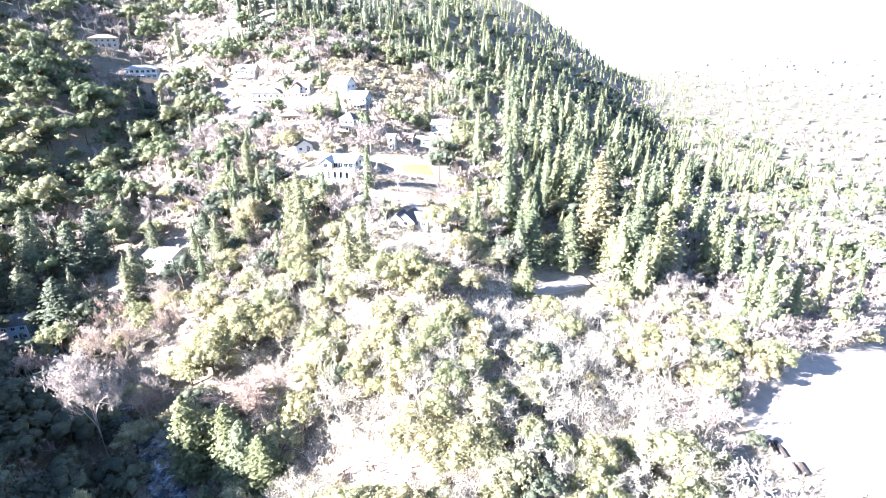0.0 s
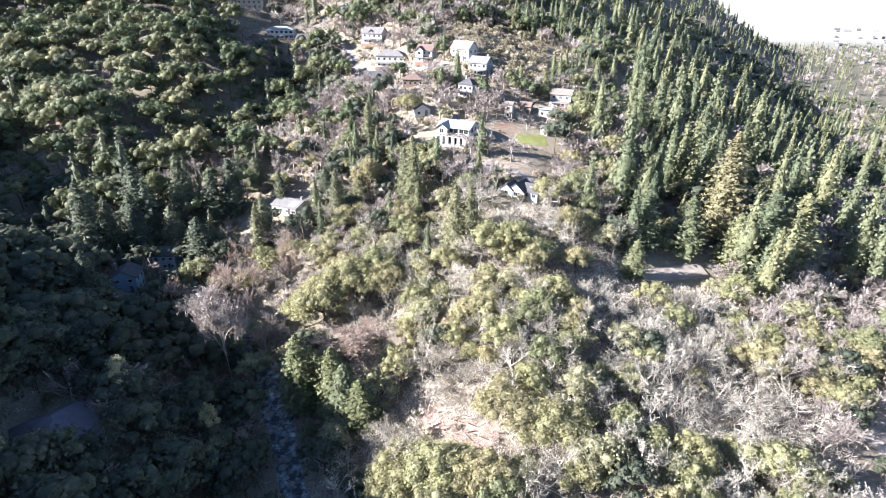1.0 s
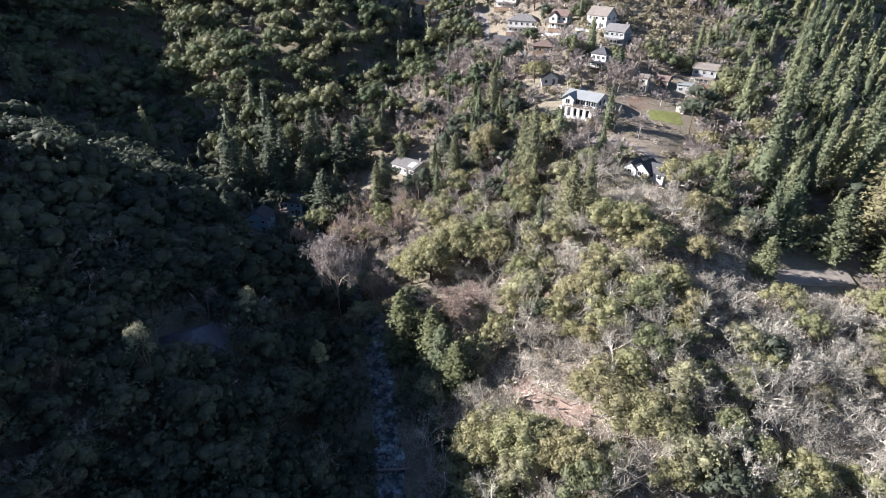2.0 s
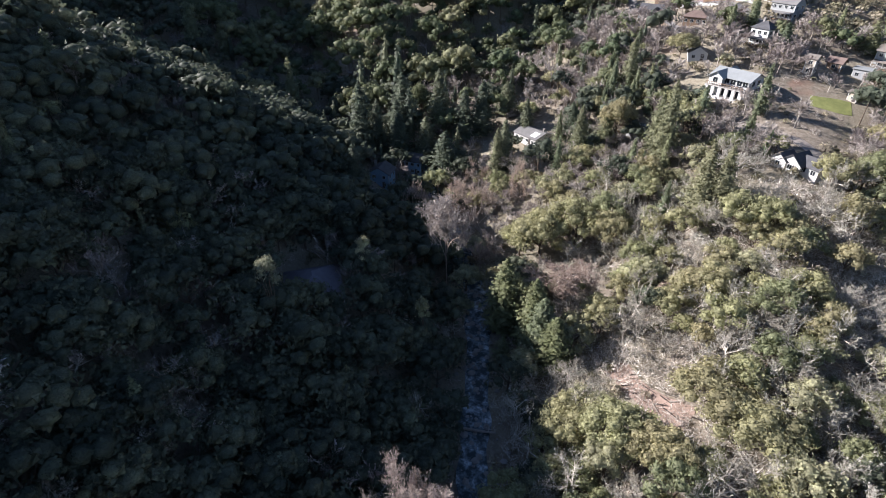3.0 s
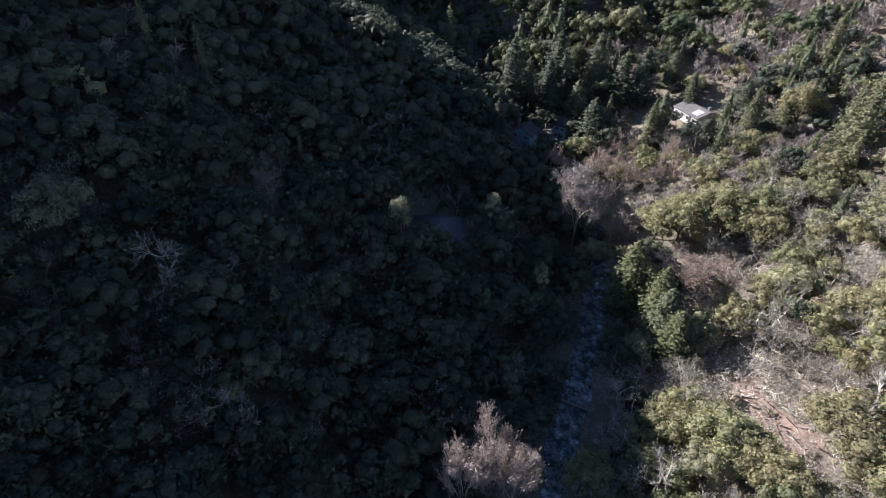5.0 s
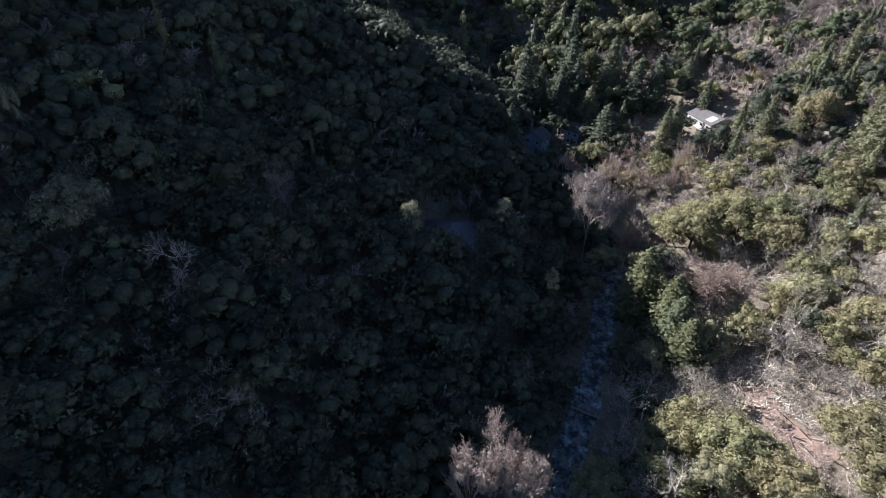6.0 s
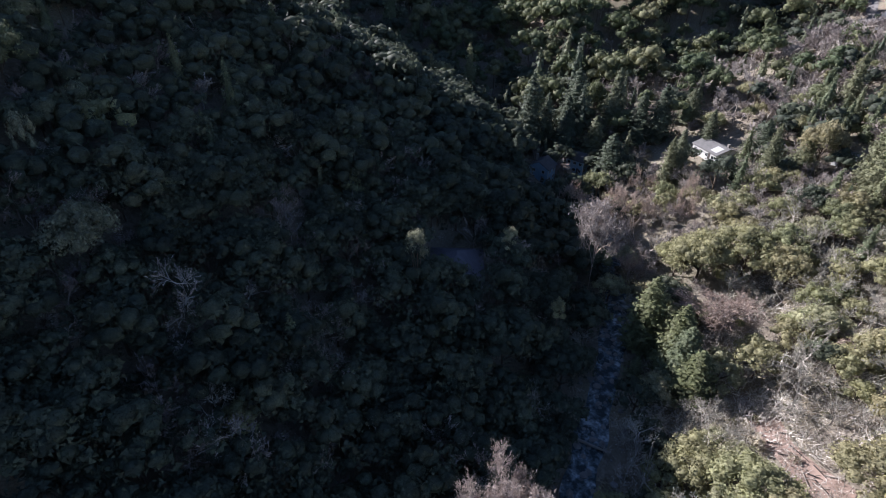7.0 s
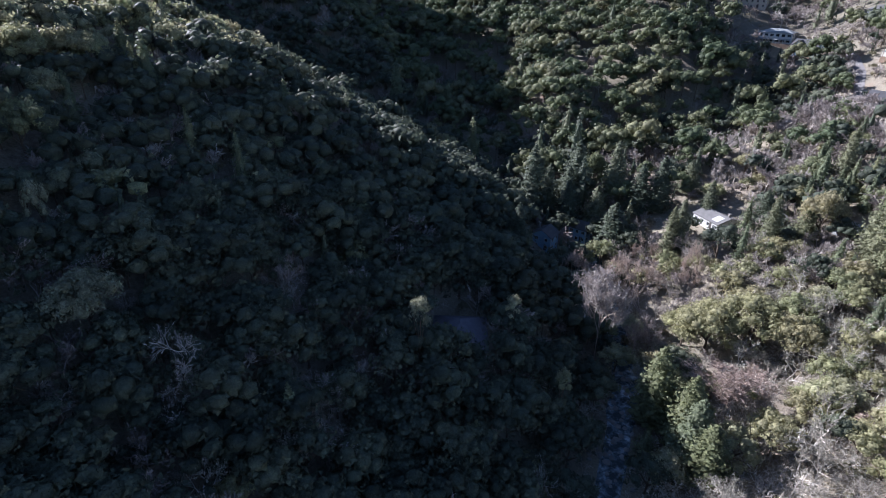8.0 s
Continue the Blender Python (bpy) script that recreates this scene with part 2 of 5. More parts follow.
def box(x0, y0, z0, x1, y1, z1, bm=None, bevel=0.0):
    bm = bm or bmesh.new()
    made = bmesh.ops.create_cube(bm, size=1, matrix=Matrix.Translation(((x0 + x1) / 2, (y0 + y1) / 2, (z0 + z1) / 2)) @ Matrix.Diagonal((x1 - x0, y1 - y0, z1 - z0, 1)))
    if bevel:
        bmesh.ops.bevel(bm, geom=list({e for v in made["verts"] for e in v.link_edges}), offset=bevel, segments=1, affect="EDGES")
    return bm


def tube(points, radii, sides=6):
    """A tapered tube through the points: verts and faces."""
    verts, faces = [], []
    for k, (p, r) in enumerate(zip(points, radii)):
        a, b = points[max(0, k - 1)], points[min(len(points) - 1, k + 1)]
        w = (Vector(b) - Vector(a)).normalized()
        u = w.orthogonal().normalized()
        v = w.cross(u)
        for i in range(sides):
            c = 2 * math.pi * i / sides
            verts.append(Vector(p) + r * (math.cos(c) * u + math.sin(c) * v))
    for k in range(len(points) - 1):
        for i in range(sides):
            j = (i + 1) % sides
            faces.append((k * sides + i, k * sides + j, (k + 1) * sides + j, (k + 1) * sides + i))
    return verts, faces


# ---- the lie of the land: two creeks in a canyon, a shaded spur, a sunny slope, a far valley plain ----
MAIN_CREEK = [(75, -107, -121), (0, 0, -119), (-85, 122, -115), (-150, 166, -108), (-235, 180, -98), (-330, 208, -80), (-460, 215, -40), (-800, 200, 60)]
RAVINE = [(-262, 186, -97), (-300, 150, -88), (-345, 108, -72), (-400, 55, -48), (-480, -30, -12), (-600, -150, 50)]
SIDE_CREEK = [(-228, 182, -98), (-215, 223, -95), (-197, 252, -91), (-180, 277, -85), (-170, 306, -76), (-188, 362, -52), (-250, 490, 0), (-300, 800, 90)]


def along(points, x, y):
    """Distance from a stream, the height of its bed there, and whether the place lies on its left bank."""
    best, bed, side = np.full(np.shape(x), 1e9), np.zeros(np.shape(x)), np.zeros(np.shape(x))
    for (ax, ay, az), (bx, by, bz) in zip(points, points[1:]):
        ex, ey = bx - ax, by - ay
        k = np.clip(((x - ax) * ex + (y - ay) * ey) / (ex * ex + ey * ey), 0, 1)
        d = np.hypot(x - ax - k * ex, y - ay - k * ey)
        near = d < best
        best, bed = np.where(near, d, best), np.where(near, az + k * (bz - az), bed)
        side = np.where(near, np.where(ex * (y - ay) - ey * (x - ax) > 0, 1.0, 0.0), side)
    return best, bed, side


def softmin(a, b, k):
    h = np.clip(0.5 + 0.5 * (b - a) / k, 0, 1)
    return b + (a - b) * h - k * h * (1 - h)


def softmax(a, b, k):
    return -softmin(-a, -b, k)


def ripple(x, y):
    return (np.sin(x * 0.043 + 1.7 * np.sin(y * 0.021)) * np.cos(y * 0.051 + 1.3 * np.sin(x * 0.017)) * 2.2
            + np.sin(x * 0.13 + y * 0.07) * np.cos(y * 0.11 - x * 0.05) * 0.7)


def height(x, y):
    """The height of the ground at (x, y), for numbers or arrays."""
    x, y = np.asarray(x, float), np.asarray(y, float)
    d, bed, left = along(MAIN_CREEK, x, y)
    bank = np.where(left > 0, 0.66, 0.46)
    main = bed + bank * np.maximum(0, np.sqrt(d * d + 60) - np.where(left > 0, 16, 14))
    d2, bed2, left2 = along(SIDE_CREEK, x, y)
    side = bed2 + np.where(left2 > 0, 0.5 + 0.24 * np.clip((335 - y) / 40, 0, 1) - 0.24 * np.clip((y - 340) / 30, 0, 1), 0.5) * np.maximum(0, np.sqrt(d2 * d2 + 60) - 10)
    yy = y - 0.42 * np.clip((x + 40) / 90, 0, 1) * np.maximum(0, y - 330)   # gentler towards the open valley
    sunny = -75 + 0.25 * (yy - 204) - 0.25 * (x + 14)
    sunny = sunny - 0.32 * np.maximum(0, x - 50) * np.clip((y - 230) / 150, 0, 1)   # the slope falls off to the valley
    sunny = softmin(sunny, 34 + 0.04 * (y - 650) - 0.1 * x, 40)
    floor = -110 - 42 * np.clip((np.hypot(x, y) * 0.55 + x * 0.8 - 190) / 500, 0, 1)
    sunny = softmax(sunny, floor, 16)
    s = -0.82 * x - 0.57 * y
    shady = softmin(-120 + 0.66 * (s - 20), -11 + 0.04 * (s - 300), 12)
    d3, bed3, _ = along(RAVINE, x, y)
    ravine = bed3 + 0.62 * np.maximum(0, np.sqrt(d3 * d3 + 60) - 9)
    h = softmin(softmin(softmin(main, side, 10), softmax(sunny, shady, 12), 12), ravine + np.where(left > 0, 0, 400), 8)
    u, v = -0.927 * x - 0.375 * y, -0.375 * x + 0.927 * y
    h = softmax(h, 148 - 0.75 * np.abs(u - 600) - 1.2 * np.maximum(0, np.abs(v - 250) - 125), 24)   # the mountain behind the spur, towards the sun
    h = h - 6 * np.exp(-((x + 275) / 40) ** 2 - ((y - 105) / 45) ** 2)
    h = h + (-97.5 - h) * np.exp(-(np.hypot(x + 108, y - 70) / 15) ** 4)   # the shaded house stands on a levelled yard
    r = np.hypot(x, y)
    far = np.clip((r - 900) / 1500, 0, 1)
    plain = -152 + 14 * np.sin(x * 0.0031) * np.sin(y * 0.0023)
    knoll = 95 * np.exp(-((x - 140) / 230) ** 2 - ((y - 1450) / 300) ** 2)
    rim = np.clip((r - 3300) / 1500, 0, 1) ** 1.5 * (330 + 90 * np.sin(np.arctan2(y, x) * 9) + 45 * np.sin(np.arctan2(y, x) * 23 + 1))
    open_side = np.clip((x * 0.9 + y * 0.25 + 120) / 500, 0, 1)
    h = h * (1 - far * open_side) + plain * far * open_side
    return h + rim + knoll + ripple(x, y) * np.clip(d / 25, 0.15, 1)


def ground_z(x, y):
    return float(height(x, y))


def steps(lo, hi, inner_lo, inner_hi, step, grow):
    """Grid lines: even inside, wider and wider outside."""
    line = list(np.arange(inner_lo, inner_hi + step, step))
    w, v = step, line[-1]
    while v < hi:
        w *= grow
        v = min(hi, v + w)
        line.append(v)
    w, v = step, line[0]
    while v > lo:
        w *= grow
        v = max(lo, v - w)
        line.insert(0, v)
    return np.array(line)


gx, gy = steps(-4900, 4900, -380, 330, 5.0, 1.1), steps(-4900, 4900, -120, 480, 5.0, 1.1)
GX, GY = np.meshgrid(gx, gy)
GZ = height(GX, GY)
nx, ny = len(gx), len(gy)
ids = np.arange(nx * ny).reshape(ny, nx)
quads = np.stack([ids[:-1, :-1], ids[:-1, 1:], ids[1:, 1:], ids[1:, :-1]], -1).reshape(-1, 4)
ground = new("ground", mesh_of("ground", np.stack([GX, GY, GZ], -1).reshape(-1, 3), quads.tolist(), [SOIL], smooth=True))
tagged(ground, "dry brown leaf-littered canyon slopes and valley floor", "ground", kind="structure")


def strip(name, line, width, mat, label, category, lift=0.12, wobble=0.0):
    """A band laid on the ground along a line of (x, y): a road, a path or water, with thickness."""
    pts = []
    for a, b in zip(line, line[1:]):
        n = max(2, int(math.dist(a, b) / 3))
        pts += [(a[0] + (b[0] - a[0]) * i / n, a[1] + (b[1] - a[1]) * i / n) for i in range(n)]
    pts.append(line[-1])
    verts, faces = [], []
    for k, p in enumerate(pts):
        a, b = pts[max(0, k - 1)], pts[min(len(pts) - 1, k + 1)]
        l = math.dist(a, b) or 1
        ux, uy = -(b[1] - a[1]) / l, (b[0] - a[0]) / l
        w = width * (1 + wobble * noise.noise(Vector((p[0] * 0.09, p[1] * 0.09, 3))))
        row = [(p[0] + ux * w * f, p[1] + uy * w * f) for f in (-0.5, -0.17, 0.17, 0.5)]
        zs = [ground_z(*q) for q in row]
        z = max(zs) if name != "creek" else sum(zs) / 4
        for q, zz in zip(row, zs):
            verts.append((*q, zz + lift if name in ("lawn", "field", "bare_soil") else 0.25 * z + 0.75 * zz + lift))
        verts += [(*row[3], zs[3] - 1.0), (*row[0], zs[0] - 1.0)]
        if k:
            o, c = (k - 1) * 6, k * 6
            for i in range(6):
                j = (i + 1) % 6
                faces.append((o + i, o + j, c + j, c + i))
    return tagged(new(name, mesh_of(name, verts, faces, [mat])), label, category, kind="structure")


# ---- trees: templates ----
def leaf_tris(rng, centres, normals, size, aspect=1.0, ruffle=0.45):
    """One loose triangle for each centre, facing more or less along its normal."""
    n = len(centres)
    nrm = normals + rng.normal(0, ruffle, (n, 3))
    nrm /= np.linalg.norm(nrm, axis=1, keepdims=True)
    u = np.cross(nrm, rng.normal(0, 1, (n, 3)))
    u /= np.linalg.norm(u, axis=1, keepdims=True)
    v = np.cross(nrm, u)
    s = np.asarray(size) * rng.uniform(0.6, 1.4, (n, 1))
    a, b, c = centres + u * s, centres + (-0.5 * u + 0.87 * v * aspect) * s, centres + (-0.5 * u - 0.87 * v * aspect) * s
    return np.stack([a, b, c], 1).reshape(-1, 3), np.arange(3 * n).reshape(n, 3)


def join(*pieces):
    verts, faces, index, base = [], [], [], 0
    for v, f, mi in pieces:
        v = np.array([tuple(p) for p in v], float)
        verts.append(v)
        faces += [tuple(int(i) + base for i in q) for q in f]
        index += [mi] * len(f)
        base += len(v)
    return np.concatenate(verts), faces, index


def ball(subdivisions):
    bm = bmesh.new()
    bmesh.ops.create_icosphere(bm, subdivisions=subdivisions, radius=1)
    out = np.array([tuple(v.co) for v in bm.verts]), [tuple(v.index for v in f.verts) for f in bm.faces]
    bm.free()
    return out


BALLS = {1: ball(1), 2: ball(2)}


def blob(rng, x, y, z, r, fine=1):
    """A lump of dense leaves with an uneven surface."""
    v, f = BALLS[fine]
    return v * rng.uniform(0.78, 1.16, (len(v), 1)) * r * np.array([1, 1, 0.82]) + np.array([x, y, z]), f


def broadleaf(seed, tall=10.0, wide=5.0, leaves=680, size=0.5, hearts=6, fine=1, count=15):
    """Trunk with limbs and a domed crown of rounded lumps, each a shell of loose sprays round a heart: (trunk, crown) as verts and faces."""
    rng = np.random.default_rng(seed)
    tv, tf, _ = join((*tube([(0, 0, -1.5), (0.15, 0, tall * 0.25), (0.3, 0.1, tall * 0.55)], [0.34, 0.27, 0.16], 5), 0),
                     *[(*tube([(0.1, 0, tall * 0.25), (math.cos(a) * wide * 0.5, math.sin(a) * wide * 0.5, tall * 0.6)], [0.17, 0.06], 4), 0)
                       for a in rng.uniform(0, 6.28, 4)])
    lumps, lean = [], rng.uniform(0, 6.28)
    for k in range(count):
        a, q = k * 2.39996 + rng.normal(0, 0.35), math.sqrt((k + 0.6) / count) * rng.uniform(0.8, 1.05)
        dome = math.sqrt(max(0.0, 1 - min(1.0, q) ** 2))
        reach = wide * 0.80 * q * (1 + 0.20 * math.cos(2 * (a - lean)))
        r = wide * rng.uniform(0.26, 0.42) * (15 / count) ** 0.45
        lumps.append((math.cos(a) * reach, math.sin(a) * reach, tall * (0.39 + 0.46 * dome + rng.uniform(-0.10, 0.08)), r))
    cs, ns = [], []
    total = sum(l[3] ** 2 for l in lumps)
    for x, y, z, r in lumps:
        m = max(3, int(leaves * r * r / total))
        d = rng.normal(0, 1, (m, 3))
        d[:, 2] = np.abs(d[:, 2]) * 1.05 - 0.42
        d /= np.linalg.norm(d, axis=1, keepdims=True)
        far = np.where(rng.random((m, 1)) < 0.25, rng.uniform(1.05, 1.4, (m, 1)), rng.uniform(0.82, 1.1, (m, 1)))
        cs.append(np.array([x, y, z]) + d * r * far * np.array([1, 1, 0.85]))
        ns.append(d)
    lv, lf = leaf_tris(rng, np.concatenate(cs), np.concatenate(ns), size, 1.0, 0.42)
    big = sorted(lumps, key=lambda l: -l[3])[:hearts]
    cv, cf, _ = join((lv, lf, 0), *[(*blob(rng, x, y, z, r * 0.84, fine), 0) for x, y, z, r in big])
    return (tv, tf), (cv, np.array(cf))


def conifer(seed, tall=22.0, wide=3.6, sprays=1200, size=0.55):
    """Straight trunk and tiers of boughs, each a run of loose sprays."""
    rng = np.random.default_rng(seed)
    trunk = tube([(0, 0, -1.5), (0, 0, tall * 0.5), (0.05, 0, tall * 0.97)], [tall * 0.016, tall * 0.010, 0.03], 5)
    f = rng.random(sprays) ** 1.35                        # more sprays on the wide lower boughs
    tiers = np.round(f * tall / 1.15) * 1.15 / tall       # boughs stand in tiers
    f = np.clip(0.6 * tiers + 0.4 * f, 0, 0.995)
    bough = np.floor(rng.random(sprays) * 11) / 11 * 6.283 + tiers * 37.0 + rng.normal(0, 0.16, sprays)
    ragged = 0.76 + 0.38 * np.sin(bough * 3.0 + tiers * 61.0 + seed) * np.sin(tiers * 23 + seed)
    reach = (wide * (1 - f) ** 0.66 * (0.55 + 0.45 * np.minimum(1, f * 3.2)) + 0.15) * ragged
    g = rng.random(sprays) ** 0.55
    out = np.stack([np.cos(bough), np.sin(bough), np.zeros(sprays)], 1)
    z = tall * (0.09 + 0.91 * f) - g ** 1.6 * reach * 0.26 + rng.normal(0, 0.45, sprays)
    centre = out * (reach * g)[:, None]
    centre[:, 2] = z
    v, t = leaf_tris(rng, centre, out * 0.75 + np.array([0, 0, 0.7]), size * (0.6 + 0.4 * (1 - f))[:, None], 1.0, 0.5)
    rings = 7 if sprays > 400 else 4
    cone_v, cone_f = [], []
    for k in range(rings):
        q = k / rings
        for i in range(6):
            c = 6.283 * (i + 0.5 * (k % 2)) / 6
            r = wide * (1 - q) ** 0.75 * (0.5 + 0.5 * min(1, q * 3.2)) * rng.uniform(0.28, 0.62)
            cone_v.append((r * math.cos(c), r * math.sin(c), tall * (0.10 + 0.86 * q) + rng.uniform(-0.03, 0.03) * tall))
    cone_v.append((0, 0, tall * 0.95))
    for k in range(rings - 1):
        cone_f += [(k * 6 + i, k * 6 + (i + 1) % 6, (k + 1) * 6 + (i + 1) % 6) for i in range(6)] + [(k * 6 + i, (k + 1) * 6 + (i + 1) % 6, (k + 1) * 6 + i) for i in range(6)]
    cone_f += [((rings - 1) * 6 + i, (rings - 1) * 6 + (i + 1) % 6, rings * 6) for i in range(6)]
    cv, cf, _ = join((v, t, 0), (cone_v, cone_f, 0))
    return trunk, (cv, np.array(cf))


def bare(seed, tall=10.0, wide=4.5, forks=4, twigs=430, sides=3, sprays=150, puff=0.8, rise=0.35, fan=0.55):
    """A leafless tree: trunk and limbs that fork, with fine twigs at the ends."""
    rng = np.random.default_rng(seed)
    limbs, tips = [], []

    def grow(p, d, length, r, depth):
        q = p + d * length * 0.5 + rng.normal(0, 0.05, 3) * length
        e = q + (d + rng.normal(0, 0.16, 3)) * length * 0.5
        if depth > 2 and forks > 2:
            limbs.append((*tube([tuple(p), tuple(q), tuple(e)], [r, r * 0.8, r * 0.6], sides), 0))
        else:
            limbs.append((*tube([tuple(p), tuple(e)], [r, r * 0.6], sides), 0))
        if depth <= 1:
            tips.append((q, d, length))
            tips.append((e, d, length))
        if depth == 0:
            return
        for _ in range(3 if depth > 2 else 2 + (rng.random() < 0.5)):
            n = d + rng.normal(0, 0.55, 3)
            n[2] = n[2] * 0.7 + 0.22
            n /= np.linalg.norm(n)
            grow(e, n, length * rng.uniform(0.6, 0.85), r * 0.60, depth - 1)

    grow(np.array([0, 0, -1.2]), np.array([0.03, 0, 1.0]), tall * 0.36, tall * 0.026, forks)
    wood = join(*limbs)
    verts = []
    for i in rng.integers(0, len(tips), twigs):
        q, d, l = tips[i]
        n = d + rng.normal(0, 0.7, 3)
        n[2] += 0.15
        n /= np.linalg.norm(n)
        u = np.cross(n, rng.normal(0, 1, 3))
        u /= np.linalg.norm(u)
        p = q + rng.normal(0, 0.15, 3) * l
        w = rng.uniform(0.022, 0.05)
        verts += [p + u * w, p - u * w, p + n * l * rng.uniform(0.5, 1.2)]
    for i in rng.integers(0, len(tips), sprays):   # bundles of the finest twigs, long and narrow
        q, d, l = tips[i]
        n = d * rise / 0.35 + rng.normal(0, fan, 3) + np.array([0, 0, rise])
        n /= np.linalg.norm(n)
        u = np.cross(n, rng.normal(0, 1, 3))
        u /= np.linalg.norm(u)
        p, w, r = q + rng.normal(0, 0.3, 3), puff * rng.uniform(0.2, 0.42), puff * rng.uniform(1.2, 2.6)
        verts += [p + n * r + u * w, p + n * r * 0.9 - u * w, p - n * 0.2]
    cv, wv = np.array(verts), wood[0].copy()
    s = min(1.4, max(0.7, wide * 1.6 / max(1e-3, np.ptp(cv[:, 0]))))
    k = tall / cv[:, 2].max()
    for v in (cv, wv):
        v[:, :2] *= s
        v[:, 2] *= k
    return (wv, wood[1]), (cv, np.arange(len(cv)).reshape(-1, 3))


def domed(tree):
    """A leafless tree whose limbs spread into a broad, flat-topped crown."""
    out = []
    for v, f in tree:
        v = np.array([tuple(p) for p in v], float)
        q = v[:, 2] / max(1e-6, np.array(tree[1][0])[:, 2].max())
        v[:, :2] *= (0.55 + 1.35 * np.clip((q - 0.3) / 0.55, 0, 1))[:, None]
        v[:, 2] *= 1 - 0.20 * np.clip(q, 0, 1) ** 3
        out.append((v, f))
    return tuple(out)


def raised(tree, lift):
    """A tree whose crown is carried up on a longer bare trunk."""
    (tv, tf), (cv, cf) = tree
    tv, cv = np.array([tuple(p) for p in tv], float), np.array(cv)
    top = tv[:, 2].max()
    tv[:, 2] = np.where(tv[:, 2] > 0, tv[:, 2] * (top + lift) / top, tv[:, 2])
    cv[:, 2] += lift
    return (tv, tf), (cv, cf)


def twig_bush(seed, tall=2.6, wide=1.7, twigs=64):
    """Leafless brush: thin stems fanning up from the ground."""
    rng = np.random.default_rng(seed)
    n = np.column_stack([rng.normal(0, 0.6, (twigs, 2)), rng.uniform(0.1, 0.9, twigs)])
    a, q = rng.uniform(0, 6.28, twigs), np.sqrt(rng.random(twigs))
    foot = np.column_stack([np.cos(a) * q * wide * 0.8, np.sin(a) * q * wide * 0.8, rng.uniform(-0.1, 0.75, twigs) * tall * (1 - 0.6 * q * q)])
    u = np.cross(n, rng.normal(0, 1, (twigs, 3)))
    u *= rng.uniform(0.03, 0.085, (twigs, 1)) / np.linalg.norm(u, axis=1, keepdims=True)
    tip = foot + n * tall * rng.uniform(0.16, 0.42, (twigs, 1))
    return tube([(0, 0, -0.5), (0, 0, tall * 0.4)], [0.06, 0.03], 3), (np.stack([foot + u, foot - u, tip], 1).reshape(-1, 3), np.arange(3 * twigs).reshape(-1, 3))


KINDS = {
    # name: near templates, far templates, bark, leaf
    "oak": ([broadleaf(s, 8.5 + 0.8 * s, 4.8 + 0.5 * s, 1050, 0.32, 14, 1, 26) for s in range(4)], [broadleaf(20 + s, 10.0, 5.6, 180, 0.60, 6, 1, 12) for s in range(3)], BARK, OAK_LEAF),
    "hill": ([], [broadleaf(20 + s, 14.0 + s, 6.4 + 0.5 * s, 330, 0.50, 12, 1, 14) for s in range(4)], BARK, HILL_LEAF),
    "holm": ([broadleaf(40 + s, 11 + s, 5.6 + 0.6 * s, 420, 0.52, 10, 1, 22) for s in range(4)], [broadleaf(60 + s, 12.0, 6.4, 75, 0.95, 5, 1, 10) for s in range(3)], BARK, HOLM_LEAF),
    "fir": ([conifer(80 + s, 20 + 2.5 * s, 5.6 + 0.5 * s, 900, 0.66) for s in range(4)], [conifer(90 + s, 22, 6.0, 150, 1.1) for s in range(3)], BARK, FIR_NEEDLE),
    "bare": ([bare(100 + s, 9.5 + s, 6.2, 4, 420, 3, 240, 0.6) for s in range(4)], [bare(110 + s, 10.0, 6.0, 2, 40, 3, 80, 0.95) for s in range(3)], GREY_TWIG, GREY_SPRAY),
    "brush": ([twig_bush(140)], [twig_bush(140 + s, twigs=44) for s in range(4)], GREY_TWIG, GREY_TWIG),
    "lichen": ([twig_bush(160)], [twig_bush(160 + s, 3.3, 2.6, 84) for s in range(4)], PALE_TWIG, PALE_TWIG),
    "full": ([bare(150 + s, 11, 6.0, 5, 1500, 3, 900, 0.5) for s in range(3)], [], GREY_TWIG, GREY_SPRAY),
    "broad": ([broadleaf(300 + s, 14.0, 9.0, 4200, 0.33, 30, 1, 60) for s in range(3)], [], BARK, OAK_LEAF),
    "plume": ([domed(bare(170 + s, 11, 6.0, 5, 1800, 3, 2600, 0.42, 0.08, 0.9)) for s in range(3)], [], GREY_TWIG, GREY_SPRAY),
    "grand": ([conifer(200 + s, 30, 7.5, 3200, 0.62) for s in range(2)], [], BARK, FIR_NEEDLE),
    "high": ([raised(broadleaf(400 + s, 15.0, 4.4, 1000, 0.32, 12, 1, 18), 11.0) for s in range(2)], [], BARK, OAK_LEAF),
    "speck": ([], [conifer(210 + s, 22, 5.2, 70, 1.5) for s in range(3)], BARK, FIR_NEEDLE),
    "haze": ([], [bare(220 + s, 10.0, 6.5, 1, 10, 3, 34, 1.7) for s in range(3)], GREY_TWIG, GREY_SPRAY),
    "scrub": ([broadleaf(120 + s, 2.6, 1.9, 90, 0.45, 1) for s in range(3)], [broadleaf(130 + s, 2.4, 2.2, 28, 0.6, 0) for s in range(3)], BARK, SCRUB_LEAF),
}
for _k in ("scrub", "oak", "holm", "hill"):   # far off the limbs are hidden in the crown: a bare stem is enough
    KINDS[_k] = (KINDS[_k][0], [((tube([(0, 0, -1), (0, 0, c[0][:, 2].max() * 0.6)], [0.25, 0.1], 3)), c) for _, c in KINDS[_k][1]], *KINDS[_k][2:])


